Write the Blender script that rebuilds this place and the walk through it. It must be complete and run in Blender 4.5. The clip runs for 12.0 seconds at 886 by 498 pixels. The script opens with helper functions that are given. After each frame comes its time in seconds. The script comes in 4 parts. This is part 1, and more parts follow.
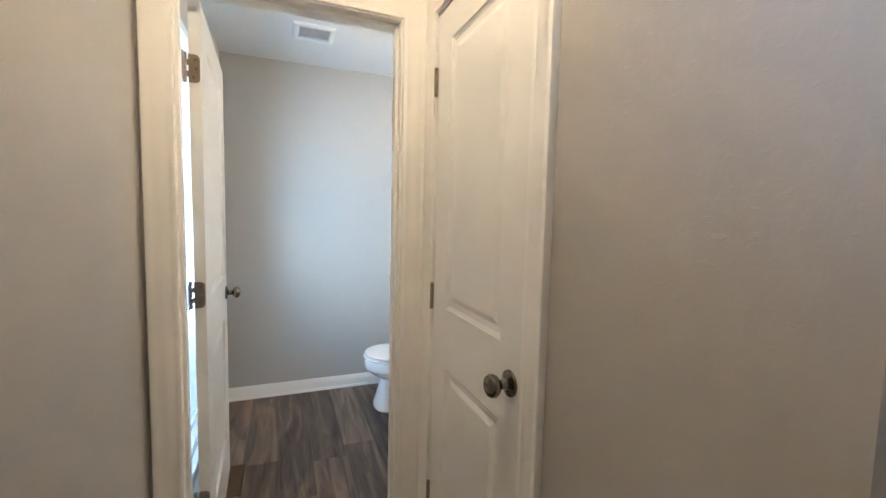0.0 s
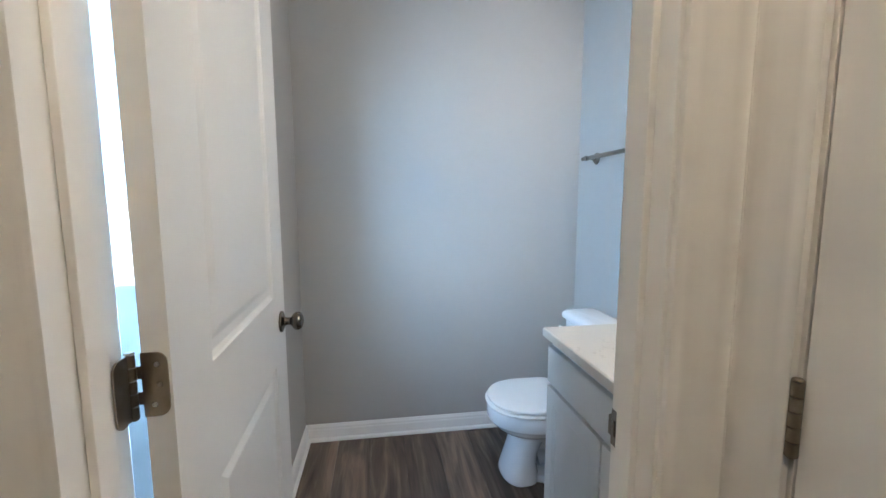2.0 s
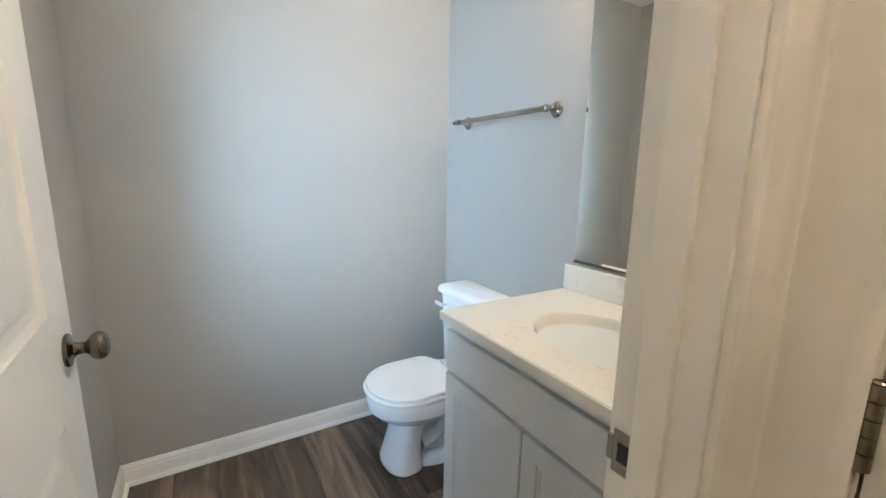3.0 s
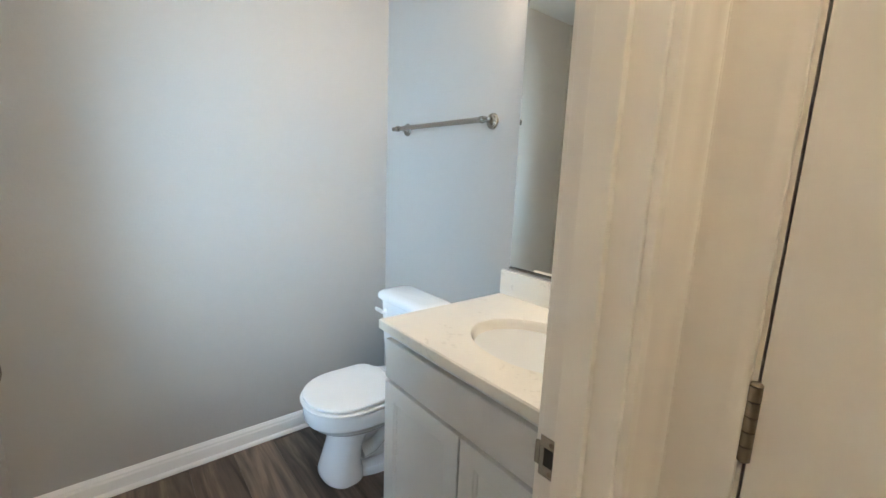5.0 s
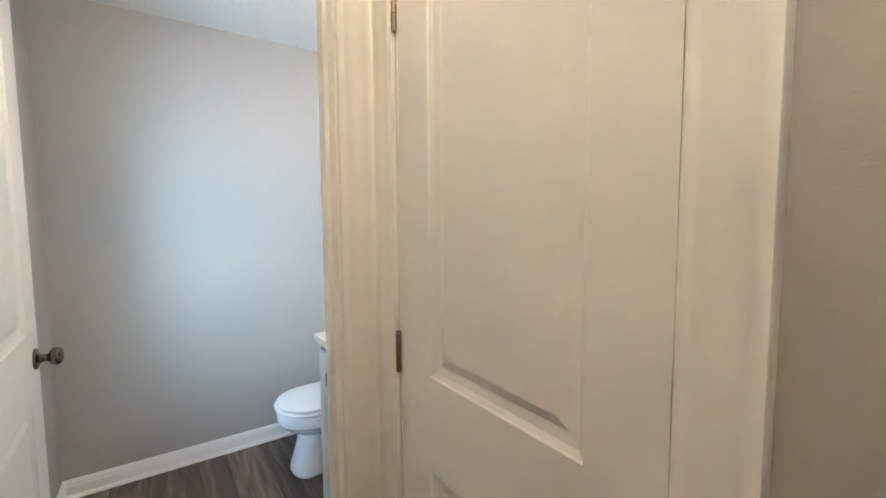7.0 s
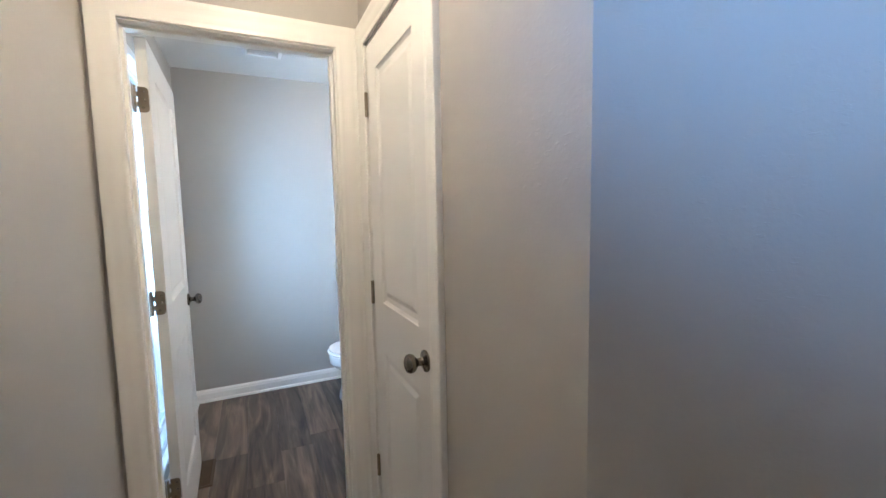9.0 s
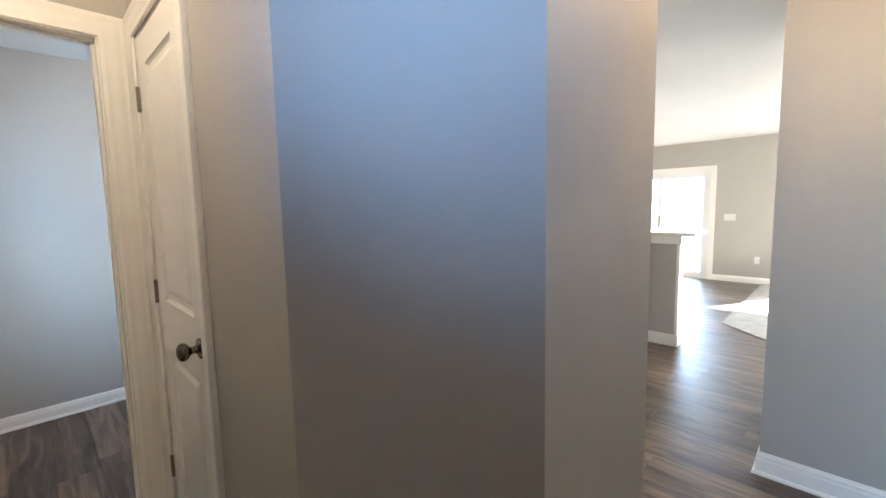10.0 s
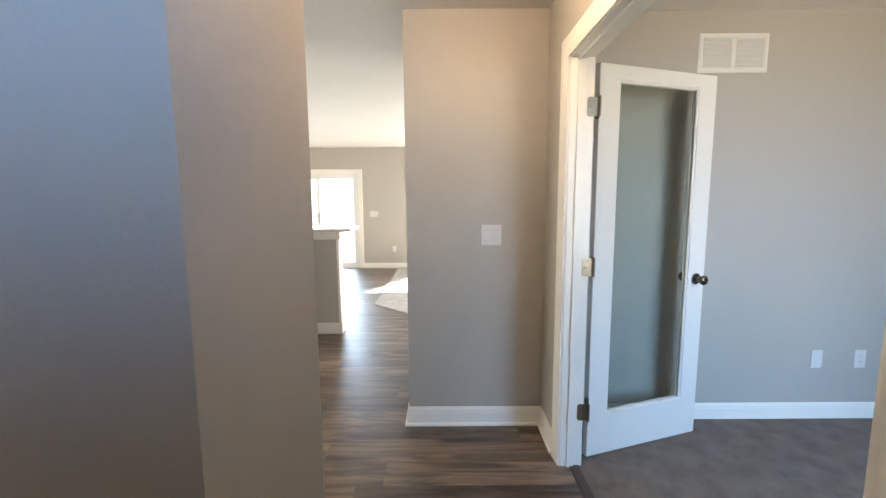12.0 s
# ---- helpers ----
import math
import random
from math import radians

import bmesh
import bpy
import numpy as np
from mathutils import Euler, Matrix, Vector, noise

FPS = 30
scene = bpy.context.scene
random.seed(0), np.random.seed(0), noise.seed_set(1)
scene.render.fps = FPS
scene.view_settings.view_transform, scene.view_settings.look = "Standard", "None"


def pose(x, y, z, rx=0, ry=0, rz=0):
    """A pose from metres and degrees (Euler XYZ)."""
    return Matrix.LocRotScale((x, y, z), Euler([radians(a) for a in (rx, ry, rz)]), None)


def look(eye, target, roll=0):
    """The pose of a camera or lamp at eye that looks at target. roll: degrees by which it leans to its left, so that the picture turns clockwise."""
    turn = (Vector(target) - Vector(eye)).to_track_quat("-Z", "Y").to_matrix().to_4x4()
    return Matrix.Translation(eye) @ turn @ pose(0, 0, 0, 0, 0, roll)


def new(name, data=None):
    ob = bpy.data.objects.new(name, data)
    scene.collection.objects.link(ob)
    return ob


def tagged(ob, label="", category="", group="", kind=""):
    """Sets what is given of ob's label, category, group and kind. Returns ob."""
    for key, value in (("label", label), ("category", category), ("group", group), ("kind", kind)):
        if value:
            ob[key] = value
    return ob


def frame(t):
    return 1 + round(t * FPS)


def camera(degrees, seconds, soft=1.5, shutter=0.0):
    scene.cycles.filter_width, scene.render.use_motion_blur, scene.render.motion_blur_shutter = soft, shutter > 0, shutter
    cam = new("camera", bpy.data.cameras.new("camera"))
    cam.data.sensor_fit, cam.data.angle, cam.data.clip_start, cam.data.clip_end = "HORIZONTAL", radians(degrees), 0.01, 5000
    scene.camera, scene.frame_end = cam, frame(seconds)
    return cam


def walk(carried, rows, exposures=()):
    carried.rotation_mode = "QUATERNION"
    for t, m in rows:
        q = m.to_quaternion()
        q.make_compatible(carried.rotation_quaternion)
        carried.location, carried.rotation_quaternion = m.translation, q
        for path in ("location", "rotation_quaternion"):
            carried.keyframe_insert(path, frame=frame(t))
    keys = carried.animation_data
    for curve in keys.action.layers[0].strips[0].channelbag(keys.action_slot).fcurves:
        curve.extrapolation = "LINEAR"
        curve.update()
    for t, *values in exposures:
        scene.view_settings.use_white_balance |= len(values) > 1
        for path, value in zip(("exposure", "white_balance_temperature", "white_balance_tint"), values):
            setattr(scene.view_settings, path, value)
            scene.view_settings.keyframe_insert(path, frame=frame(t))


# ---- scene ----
cam = camera(94.3, 12.0)
PATH = [
    (0, (-0.5, -1.457, 1.362), (0.227, 0.399, 1.205), 1.3),
    (0.5, (-0.412, -1.249, 1.365), (0.017, 0.697, 1.201), 1.2),
    (1, (-0.367, -1.039, 1.357), (-0.099, 0.936, 1.181), 1.0),
    (1.5, (-0.423, -0.746, 1.345), (-0.187, 1.231, 1.155), 0.8),
    (2, (-0.459, -0.465, 1.323), (-0.162, 1.5, 1.093), -0.1),
    (2.5, (-0.483, -0.244, 1.328), (0.13, 1.637, 1.036), -0.9),
    (3, (-0.529, -0.184, 1.309), (0.483, 1.501, 0.937), 1.0),
    (3.2, (-0.528, -0.179, 1.311), (0.569, 1.448, 0.921), 1.4),
    (4.8, (-0.528, -0.181, 1.329), (0.677, 1.375, 0.97), 1.8),
    (5, (-0.525, -0.194, 1.333), (0.719, 1.331, 0.976), 2.2),
    (5.5, (-0.496, -0.29, 1.339), (0.809, 1.185, 0.992), 1.7),
    (6, (-0.407, -0.531, 1.328), (0.835, 1.003, 1.001), 0.1),
    (6.5, (-0.381, -0.718, 1.366), (0.716, 0.94, 1.151), -1.2),
    (7, (-0.435, -0.896, 1.379), (0.697, 0.746, 1.229), -0.4),
    (7.5, (-0.427, -1.083, 1.4), (0.61, 0.621, 1.244), -0.6),
    (7.7, (-0.406, -1.175, 1.404), (0.542, 0.576, 1.217), -1.1),
    (9.3, (-0.438, -1.823, 1.401), (0.398, -0.015, 1.219), -1.1),
    (9.5, (-0.411, -1.898, 1.391), (0.575, -0.167, 1.206), -1.4),
    (10, (-0.345, -2.043, 1.391), (1.068, -0.643, 1.187), -1.2),
    (10.5, (-0.359, -2.096, 1.386), (1.415, -1.193, 1.181), -1.0),
    (11, (-0.38, -2.098, 1.386), (1.544, -1.597, 1.173), -0.4),
    (11.5, (-0.367, -2.061, 1.373), (1.603, -1.795, 1.152), -0.1),
    (12, (-0.234, -2.006, 1.392), (1.752, -1.999, 1.153), -0.4),
]
walk(cam, [(t, look(e, g, r)) for t, e, g, r in PATH], ((0, 4.40, 6050, 10), (0.5, 4.40, 5750, 10), (1, 4.35, 5650, 10), (1.5, 4.08, 5850, 10), (2, 4.06, 5600, 10), (2.5, 4.0, 6350, 10), (3.0, 4.34, 6300, 10), (5, 4.35, 6500, 10), (6, 4.42, 6600, 10), (7, 4.40, 6100, 10), (7.5, 4.38, 5900, 10), (9.3, 4.46, 5450, 10), (9.5, 4.46, 5450, 10), (10, 4.18, 6000, 12), (10.5, 4.08, 6150, 12), (11, 3.94, 6550, 13), (12, 4.02, 6450, 13)))


# ---- world, sun, large lights ----
world = bpy.data.worlds.new("sky")
scene.world = world
world.use_nodes = True
wn = world.node_tree.nodes
sky = wn.new("ShaderNodeTexSky")
sky.sky_type = "NISHITA"
sky.sun_disc = False
SUN_DIR = Vector((2.47, -1.345, 2.115)).normalized()
sky.sun_elevation = math.asin(SUN_DIR.z)
sky.sun_rotation = math.atan2(SUN_DIR.x, SUN_DIR.y)
world.node_tree.links.new(sky.outputs[0], wn["Background"].inputs[0])
wn["Background"].inputs[1].default_value = 0.05


def lamp(name, kind, energy, color, m, **settings):
    data = bpy.data.lights.new(name, kind)
    data.energy, data.color = energy, color
    if "size" in settings:
        data.shape, data.size, data.size_y = "RECTANGLE", settings["size"], settings["size_y"]
    if "spread" in settings:
        data.spread = radians(settings["spread"])
    if "radius" in settings:
        data.shadow_soft_size = settings["radius"]
    ob = new(name, data)
    ob.matrix_world = m
    return ob


sun = lamp("sun", "SUN", 5.0, (1.0, 0.95, 0.87), look((0, 0, 0), -SUN_DIR))
sun.data.angle = radians(0.5)
lamp("bath_window_light", "AREA", 2.5, (0.46, 0.71, 1.0), look((-1.02, 0.67, 1.36), (0.5, 1.45, 1.36)), size=0.84, size_y=1.10, spread=96)
lamp("office_window_sky", "AREA", 1.7, (0.40, 0.66, 1.0), look((-0.86, -4.1, 1.45), (2.0, -3.9, 0.1)), size=1.5, size_y=1.4, spread=84)
lamp("office_window_bounce", "AREA", 0.95, (1.0, 0.76, 0.45), look((-0.86, -4.1, 1.45), (2.2, -3.8, 2.9)), size=1.5, size_y=1.4, spread=84)
lamp("slider_light", "AREA", 3.6, (0.58, 0.78, 1.0), look((8.12, 0.55, 1.1), (4, 0.2, -0.6)), size=1.7, size_y=1.9, spread=96)
# added fill from an unseen south window; lifts the far living room wall
lamp("south_fill_light", "AREA", 9, (1.0, 0.93, 0.76), look((6.3, -5.95, 1.35), (5.2, -2, 0.2)), size=2.1, size_y=1.3, spread=130)
# added fill with no known source; brightens the near ceiling and half wall
lamp("kitchen_fill_light", "AREA", 6.5, (1.0, 0.93, 0.74), look((3.2, 3.97, 1.55), (3.2, 0, 1.5)), size=1.7, size_y=0.95)
lamp("living_window_light", "AREA", 3, (0.95, 0.97, 0.95), look((8.12, -2.9, 1.4), (4, -2.9, 0.6)), size=1.6, size_y=1.3, spread=110)
# stands in for unseen front-door glass; narrow spread shapes the blue on the angled wall
lamp("entry_daylight_standin", "AREA", 0.27, (0.33, 0.58, 1.0), look((-0.88, -2.05, 1.86), (0.2, -1.60, 1.89)), size=0.66, size_y=0.28, spread=68)

# ---- materials ----


def material(name, color, rough=0.5, metal=0.0, vary=0.06, scale=3.0, bump=0.0, bump_scale=120.0, stretch=(1, 1, 1), coat=0.0, spec=0.5, trowel=0.0):
    """Principled paint or metal with broad and fine variation and a fine relief."""
    m = bpy.data.materials.new(name)
    m.use_nodes = True
    nt = m.node_tree
    p = nt.nodes["Principled BSDF"]
    p.inputs["Roughness"].default_value = rough
    p.inputs["Metallic"].default_value = metal
    p.inputs["Coat Weight"].default_value = coat
    p.inputs["Specular IOR Level"].default_value = spec
    geo = nt.nodes.new("ShaderNodeNewGeometry")
    mp = nt.nodes.new("ShaderNodeMapping")
    mp.inputs["Scale"].default_value = stretch
    nt.links.new(geo.outputs["Position"], mp.inputs[0])
    broad, fine = nt.nodes.new("ShaderNodeTexNoise"), nt.nodes.new("ShaderNodeTexNoise")
    broad.inputs["Scale"].default_value = scale
    broad.inputs["Detail"].default_value = 4
    fine.inputs["Scale"].default_value = scale * 14
    fine.inputs["Detail"].default_value = 3
    for n in (broad, fine):
        nt.links.new(mp.outputs[0], n.inputs["Vector"])
    mix = nt.nodes.new("ShaderNodeMath")
    mix.operation = "MULTIPLY_ADD"
    mix.inputs[1].default_value = 0.35
    nt.links.new(fine.outputs[0], mix.inputs[0])
    nt.links.new(broad.outputs[0], mix.inputs[2])
    ramp = nt.nodes.new("ShaderNodeValToRGB")
    ramp.color_ramp.elements[0].position, ramp.color_ramp.elements[1].position = 0.4, 0.95
    ramp.color_ramp.elements[0].color = (*[max(0, c * (1 - vary)) for c in color], 1)
    ramp.color_ramp.elements[1].color = (*[min(1, c * (1 + vary)) for c in color], 1)
    nt.links.new(mix.outputs[0], ramp.inputs[0])
    nt.links.new(ramp.outputs[0], p.inputs["Base Color"])
    rr = nt.nodes.new("ShaderNodeMapRange")
    rr.inputs["To Min"].default_value, rr.inputs["To Max"].default_value = max(0.02, rough * 0.85), min(1, rough * 1.15)
    nt.links.new(broad.outputs[0], rr.inputs[0])
    nt.links.new(rr.outputs[0], p.inputs["Roughness"])
    if bump:
        b = nt.nodes.new("ShaderNodeTexNoise")
        b.inputs["Scale"].default_value = bump_scale
        b.inputs["Detail"].default_value = 2
        bn = nt.nodes.new("ShaderNodeBump")
        bn.inputs["Strength"].default_value = bump
        bn.inputs["Distance"].default_value = 0.002
        nt.links.new(mp.outputs[0], b.inputs["Vector"])
        height = b.outputs[0]
        if trowel:
            tn, tr, ta = nt.nodes.new("ShaderNodeTexNoise"), nt.nodes.new("ShaderNodeMapRange"), nt.nodes.new("ShaderNodeMath")
            tm = nt.nodes.new("ShaderNodeMapping")
            tm.inputs["Scale"].default_value = (1, 1, 2.3)
            nt.links.new(geo.outputs["Position"], tm.inputs[0])
            tn.inputs["Scale"].default_value, tn.inputs["Detail"].default_value, tn.inputs["Distortion"].default_value = 48, 3, 0.4
            tr.inputs["From Min"].default_value, tr.inputs["From Max"].default_value = 0.63, 0.69
            tr.inputs["To Max"].default_value = trowel
            ta.operation = "ADD"
            nt.links.new(tm.outputs[0], tn.inputs["Vector"])
            nt.links.new(tn.outputs[0], tr.inputs[0])
            nt.links.new(tr.outputs[0], ta.inputs[0])
            nt.links.new(b.outputs[0], ta.inputs[1])
            height = ta.outputs[0]
        nt.links.new(height, bn.inputs["Height"])
        nt.links.new(bn.outputs[0], p.inputs["Normal"])
    return m


WALL = material("greige_wall_paint", (0.427, 0.404, 0.368), 0.55, vary=0.025, scale=1.5, bump=0.22, bump_scale=110, trowel=0.45)
CEIL = material("ceiling_paint", (0.74, 0.73, 0.70), 0.8, vary=0.03, scale=2, bump=0.5, bump_scale=60)
TRIM = material("white_trim_paint", (0.84, 0.82, 0.775), 0.30, vary=0.012, scale=2)
DOORW = material("white_door_paint", (0.79, 0.775, 0.74), 0.33, vary=0.012, scale=2, bump=0.06, bump_scale=220, stretch=(1, 1, 0.12))
CABW = material("white_cabinet_paint", (0.61, 0.61, 0.595), 0.35, vary=0.02, scale=4)
NICKEL = material("brushed_nickel", (0.36, 0.33, 0.29), 0.24, metal=1.0, vary=0.08, scale=9)
KNOBM = material("dark_satin_nickel_knob", (0.20, 0.172, 0.138), 0.22, metal=1.0, vary=0.1, scale=12)
BRONZE = material("aged_nickel_hinge", (0.29, 0.245, 0.185), 0.30, metal=1.0, vary=0.15, scale=14)
# near-black that stands in for shade in holes, slots and seams
DARK = material("dark_gap", (0.02, 0.02, 0.02), 0.8)
PORC = material("white_porcelain", (0.80, 0.81, 0.82), 0.08, vary=0.01, coat=0.3)
SEAT = material("white_seat_plastic", (0.80, 0.80, 0.79), 0.2, vary=0.01)
PLAST = material("white_plastic", (0.66, 0.655, 0.635), 0.4, vary=0.02)
GRILLE = material("white_grille_enamel", (0.74, 0.74, 0.72), 0.4, vary=0.03)
REGIST = material("brown_register_metal", (0.10, 0.066, 0.04), 0.45, metal=0.6, vary=0.15, scale=20)
RUBBER = material("white_vinyl_frame", (0.78, 0.79, 0.80), 0.3, vary=0.02)
GROUND = material("pale_dry_ground", (0.21, 0.215, 0.20), 0.9, vary=0.25, scale=0.25, bump=0.4, bump_scale=8)
SIDING = material("pale_siding", (0.52, 0.52, 0.50), 0.7, vary=0.06)
ROOF = material("grey_shingle", (0.13, 0.13, 0.13), 0.9, vary=0.2)
STRIP = material("brown_threshold", (0.050, 0.031, 0.021), 0.4, vary=0.2, scale=10, stretch=(0.2, 1, 1))
TANC = material("tan_counter", (0.48, 0.40, 0.31), 0.3, vary=0.12, scale=30)
LENS = bpy.data.materials.new("lamp_lens")
LENS.use_nodes = True
LENS.node_tree.nodes["Principled BSDF"].inputs["Emission Color"].default_value = (1.0, 0.78, 0.52, 1)
LENS.node_tree.nodes["Principled BSDF"].inputs["Emission Strength"].default_value = 0.55


def glass_material(name, tint):
    m = bpy.data.materials.new(name)
    m.use_nodes = True
    nt = m.node_tree
    out = nt.nodes["Material Output"]
    tr, gl = nt.nodes.new("ShaderNodeBsdfTransparent"), nt.nodes.new("ShaderNodeBsdfGlossy")
    tr.inputs[0].default_value = (*tint, 1)
    gl.inputs["Roughness"].default_value = 0.02
    lw = nt.nodes.new("ShaderNodeLayerWeight")
    lw.inputs["Blend"].default_value = 0.5
    pw = nt.nodes.new("ShaderNodeMath")
    pw.operation = "POWER"
    pw.inputs[1].default_value = 4
    nt.links.new(lw.outputs["Facing"], pw.inputs[0])
    fr = nt.nodes.new("ShaderNodeMapRange")
    fr.inputs["To Min"].default_value, fr.inputs["To Max"].default_value = 0.03, 0.55
    nt.links.new(pw.outputs[0], fr.inputs[0])
    mx = nt.nodes.new("ShaderNodeMixShader")
    nt.links.new(fr.outputs[0], mx.inputs[0])
    nt.links.new(tr.outputs[0], mx.inputs[1])
    nt.links.new(gl.outputs[0], mx.inputs[2])
    nt.links.new(mx.outputs[0], out.inputs[0])
    return m


GLASS = glass_material("clear_glass", (0.90, 0.94, 0.93))
MIRROR = bpy.data.materials.new("mirror_silver")
MIRROR.use_nodes = True
MIRROR.node_tree.nodes["Principled BSDF"].inputs["Base Color"].default_value = (0.80, 0.84, 0.83, 1)
MIRROR.node_tree.nodes["Principled BSDF"].inputs["Metallic"].default_value = 1
MIRROR.node_tree.nodes["Principled BSDF"].inputs["Roughness"].default_value = 0.015


def plank_material():
    m = bpy.data.materials.new("grey_brown_vinyl_plank")
    m.use_nodes = True
    nt = m.node_tree
    p = nt.nodes["Principled BSDF"]
    geo, info = nt.nodes.new("ShaderNodeNewGeometry"), nt.nodes.new("ShaderNodeObjectInfo")
    add = nt.nodes.new("ShaderNodeVectorMath")
    add.operation = "MULTIPLY_ADD"
    add.inputs[1].default_value = (13.0, 29.0, 7.0)
    nt.links.new(info.outputs["Random"], add.inputs[0])
    nt.links.new(geo.outputs["Position"], add.inputs[2])
    outs = []
    for sc, st, det in ((1.0, (15, 1.7, 1), 6), (1.0, (70, 3.0, 1), 4), (1.0, (3, 1.6, 1), 3)):
        mp = nt.nodes.new("ShaderNodeMapping")
        mp.inputs["Scale"].default_value = st
        nz = nt.nodes.new("ShaderNodeTexNoise")
        nz.inputs["Scale"].default_value = sc
        nz.inputs["Detail"].default_value = det
        nz.inputs["Distortion"].default_value = 1.1
        nt.links.new(add.outputs[0], mp.inputs[0])
        nt.links.new(mp.outputs[0], nz.inputs["Vector"])
        outs.append(nz.outputs[0])
    a = nt.nodes.new("ShaderNodeMath")
    a.operation = "MULTIPLY_ADD"
    a.inputs[1].default_value = 0.26
    nt.links.new(outs[1], a.inputs[0])
    nt.links.new(outs[0], a.inputs[2])
    b = nt.nodes.new("ShaderNodeMath")
    b.operation = "MULTIPLY_ADD"
    b.inputs[1].default_value = 0.20
    nt.links.new(info.outputs["Random"], b.inputs[0])
    nt.links.new(a.outputs[0], b.inputs[2])
    ramp = nt.nodes.new("ShaderNodeValToRGB")
    e = ramp.color_ramp.elements
    e[0].position, e[0].color = 0.48, (0.035, 0.0245, 0.0180, 1)
    e[1].position, e[1].color = 0.95, (0.270, 0.196, 0.140, 1)
    mid = e.new(0.71)
    mid.color = (0.116, 0.083, 0.061, 1)
    nt.links.new(b.outputs[0], ramp.inputs[0])
    nt.links.new(ramp.outputs[0], p.inputs["Base Color"])
    rr = nt.nodes.new("ShaderNodeMapRange")
    rr.inputs["To Min"].default_value, rr.inputs["To Max"].default_value = 0.31, 0.50
    nt.links.new(outs[2], rr.inputs[0])
    nt.links.new(rr.outputs[0], p.inputs["Roughness"])
    bn = nt.nodes.new("ShaderNodeBump")
    bn.inputs["Strength"].default_value = 0.12
    bn.inputs["Distance"].default_value = 0.002
    nt.links.new(outs[1], bn.inputs["Height"])
    nt.links.new(bn.outputs[0], p.inputs["Normal"])
    return m


PLANK = plank_material()


def carpet_material(name, dark, light):
    m = material(name, light, 0.95, vary=0.12, scale=9.0, bump=1.0, bump_scale=260, spec=0.1)
    ramp = [n for n in m.node_tree.nodes if n.type == "VALTORGB"][0]
    ramp.color_ramp.elements[0].color = (*dark, 1)
    ramp.color_ramp.elements[1].color = (*light, 1)
    return m


CARPET_PALE = carpet_material("pale_cut_pile_carpet", (0.33, 0.31, 0.285), (0.50, 0.475, 0.44))
CARPET = carpet_material("grey_cut_pile_carpet", (0.135, 0.115, 0.102), (0.225, 0.193, 0.170))


def quartz_material():
    m = material("speckled_cultured_marble", (0.78, 0.738, 0.66), 0.16, vary=0.02, scale=3, coat=0.2)
    nt = m.node_tree
    p = nt.nodes["Principled BSDF"]
    ramp = [n for n in nt.nodes if n.type == "VALTORGB"][0]
    geo = [n for n in nt.nodes if n.type == "NEW_GEOMETRY"][0]
    veins, patch = nt.nodes.new("ShaderNodeTexNoise"), nt.nodes.new("ShaderNodeTexNoise")
    veins.inputs["Scale"].default_value, veins.inputs["Detail"].default_value, veins.inputs["Distortion"].default_value = 34, 3, 1.5
    patch.inputs["Scale"].default_value = 7
    for n in (veins, patch):
        nt.links.new(geo.outputs["Position"], n.inputs["Vector"])
    mul = nt.nodes.new("ShaderNodeMath")
    mul.operation = "MULTIPLY"
    nt.links.new(veins.outputs[0], mul.inputs[0])
    nt.links.new(patch.outputs[0], mul.inputs[1])
    r2 = nt.nodes.new("ShaderNodeMapRange")
    r2.inputs["From Min"].default_value, r2.inputs["From Max"].default_value = 0.335, 0.385
    r2.inputs["To Max"].default_value = 0.24
    nt.links.new(mul.outputs[0], r2.inputs[0])
    mx = nt.nodes.new("ShaderNodeMixRGB")
    mx.inputs[2].default_value = (0.46, 0.42, 0.36, 1)
    nt.links.new(r2.outputs[0], mx.inputs[0])
    nt.links.new(ramp.outputs[0], mx.inputs[1])
    nt.links.new(mx.outputs[0], p.inputs["Base Color"])
    return m


QUARTZ = quartz_material()

# ---- mesh helpers ----


def box(bm, x0, x1, y0, y1, z0, z1, bevel=0.0, seg=2):
    r = bmesh.ops.create_cube(bm, size=1.0, matrix=Matrix.LocRotScale(((x0 + x1) / 2, (y0 + y1) / 2, (z0 + z1) / 2), None, (abs(x1 - x0), abs(y1 - y0), abs(z1 - z0))))
    if bevel:
        edges = list({e for v in r["verts"] for e in v.link_edges})
        bmesh.ops.bevel(bm, geom=edges, offset=bevel, segments=seg, affect="EDGES", profile=0.5)
    return bm


def boxes(*items, bevel=0.0):
    bm = bmesh.new()
    for it in items:
        box(bm, *it, bevel=bevel)
    return bm


def prism(bm, pts, z0, z1):
    """An upright prism on a ground outline."""
    lo = [bm.verts.new((x, y, z0)) for x, y in pts]
    hi = [bm.verts.new((x, y, z1)) for x, y in pts]
    n = len(pts)
    bm.faces.new(lo[::-1])
    bm.faces.new(hi)
    for i in range(n):
        bm.faces.new((lo[i], lo[(i + 1) % n], hi[(i + 1) % n], hi[i]))
    bmesh.ops.recalc_face_normals(bm, faces=bm.faces)
    return bm


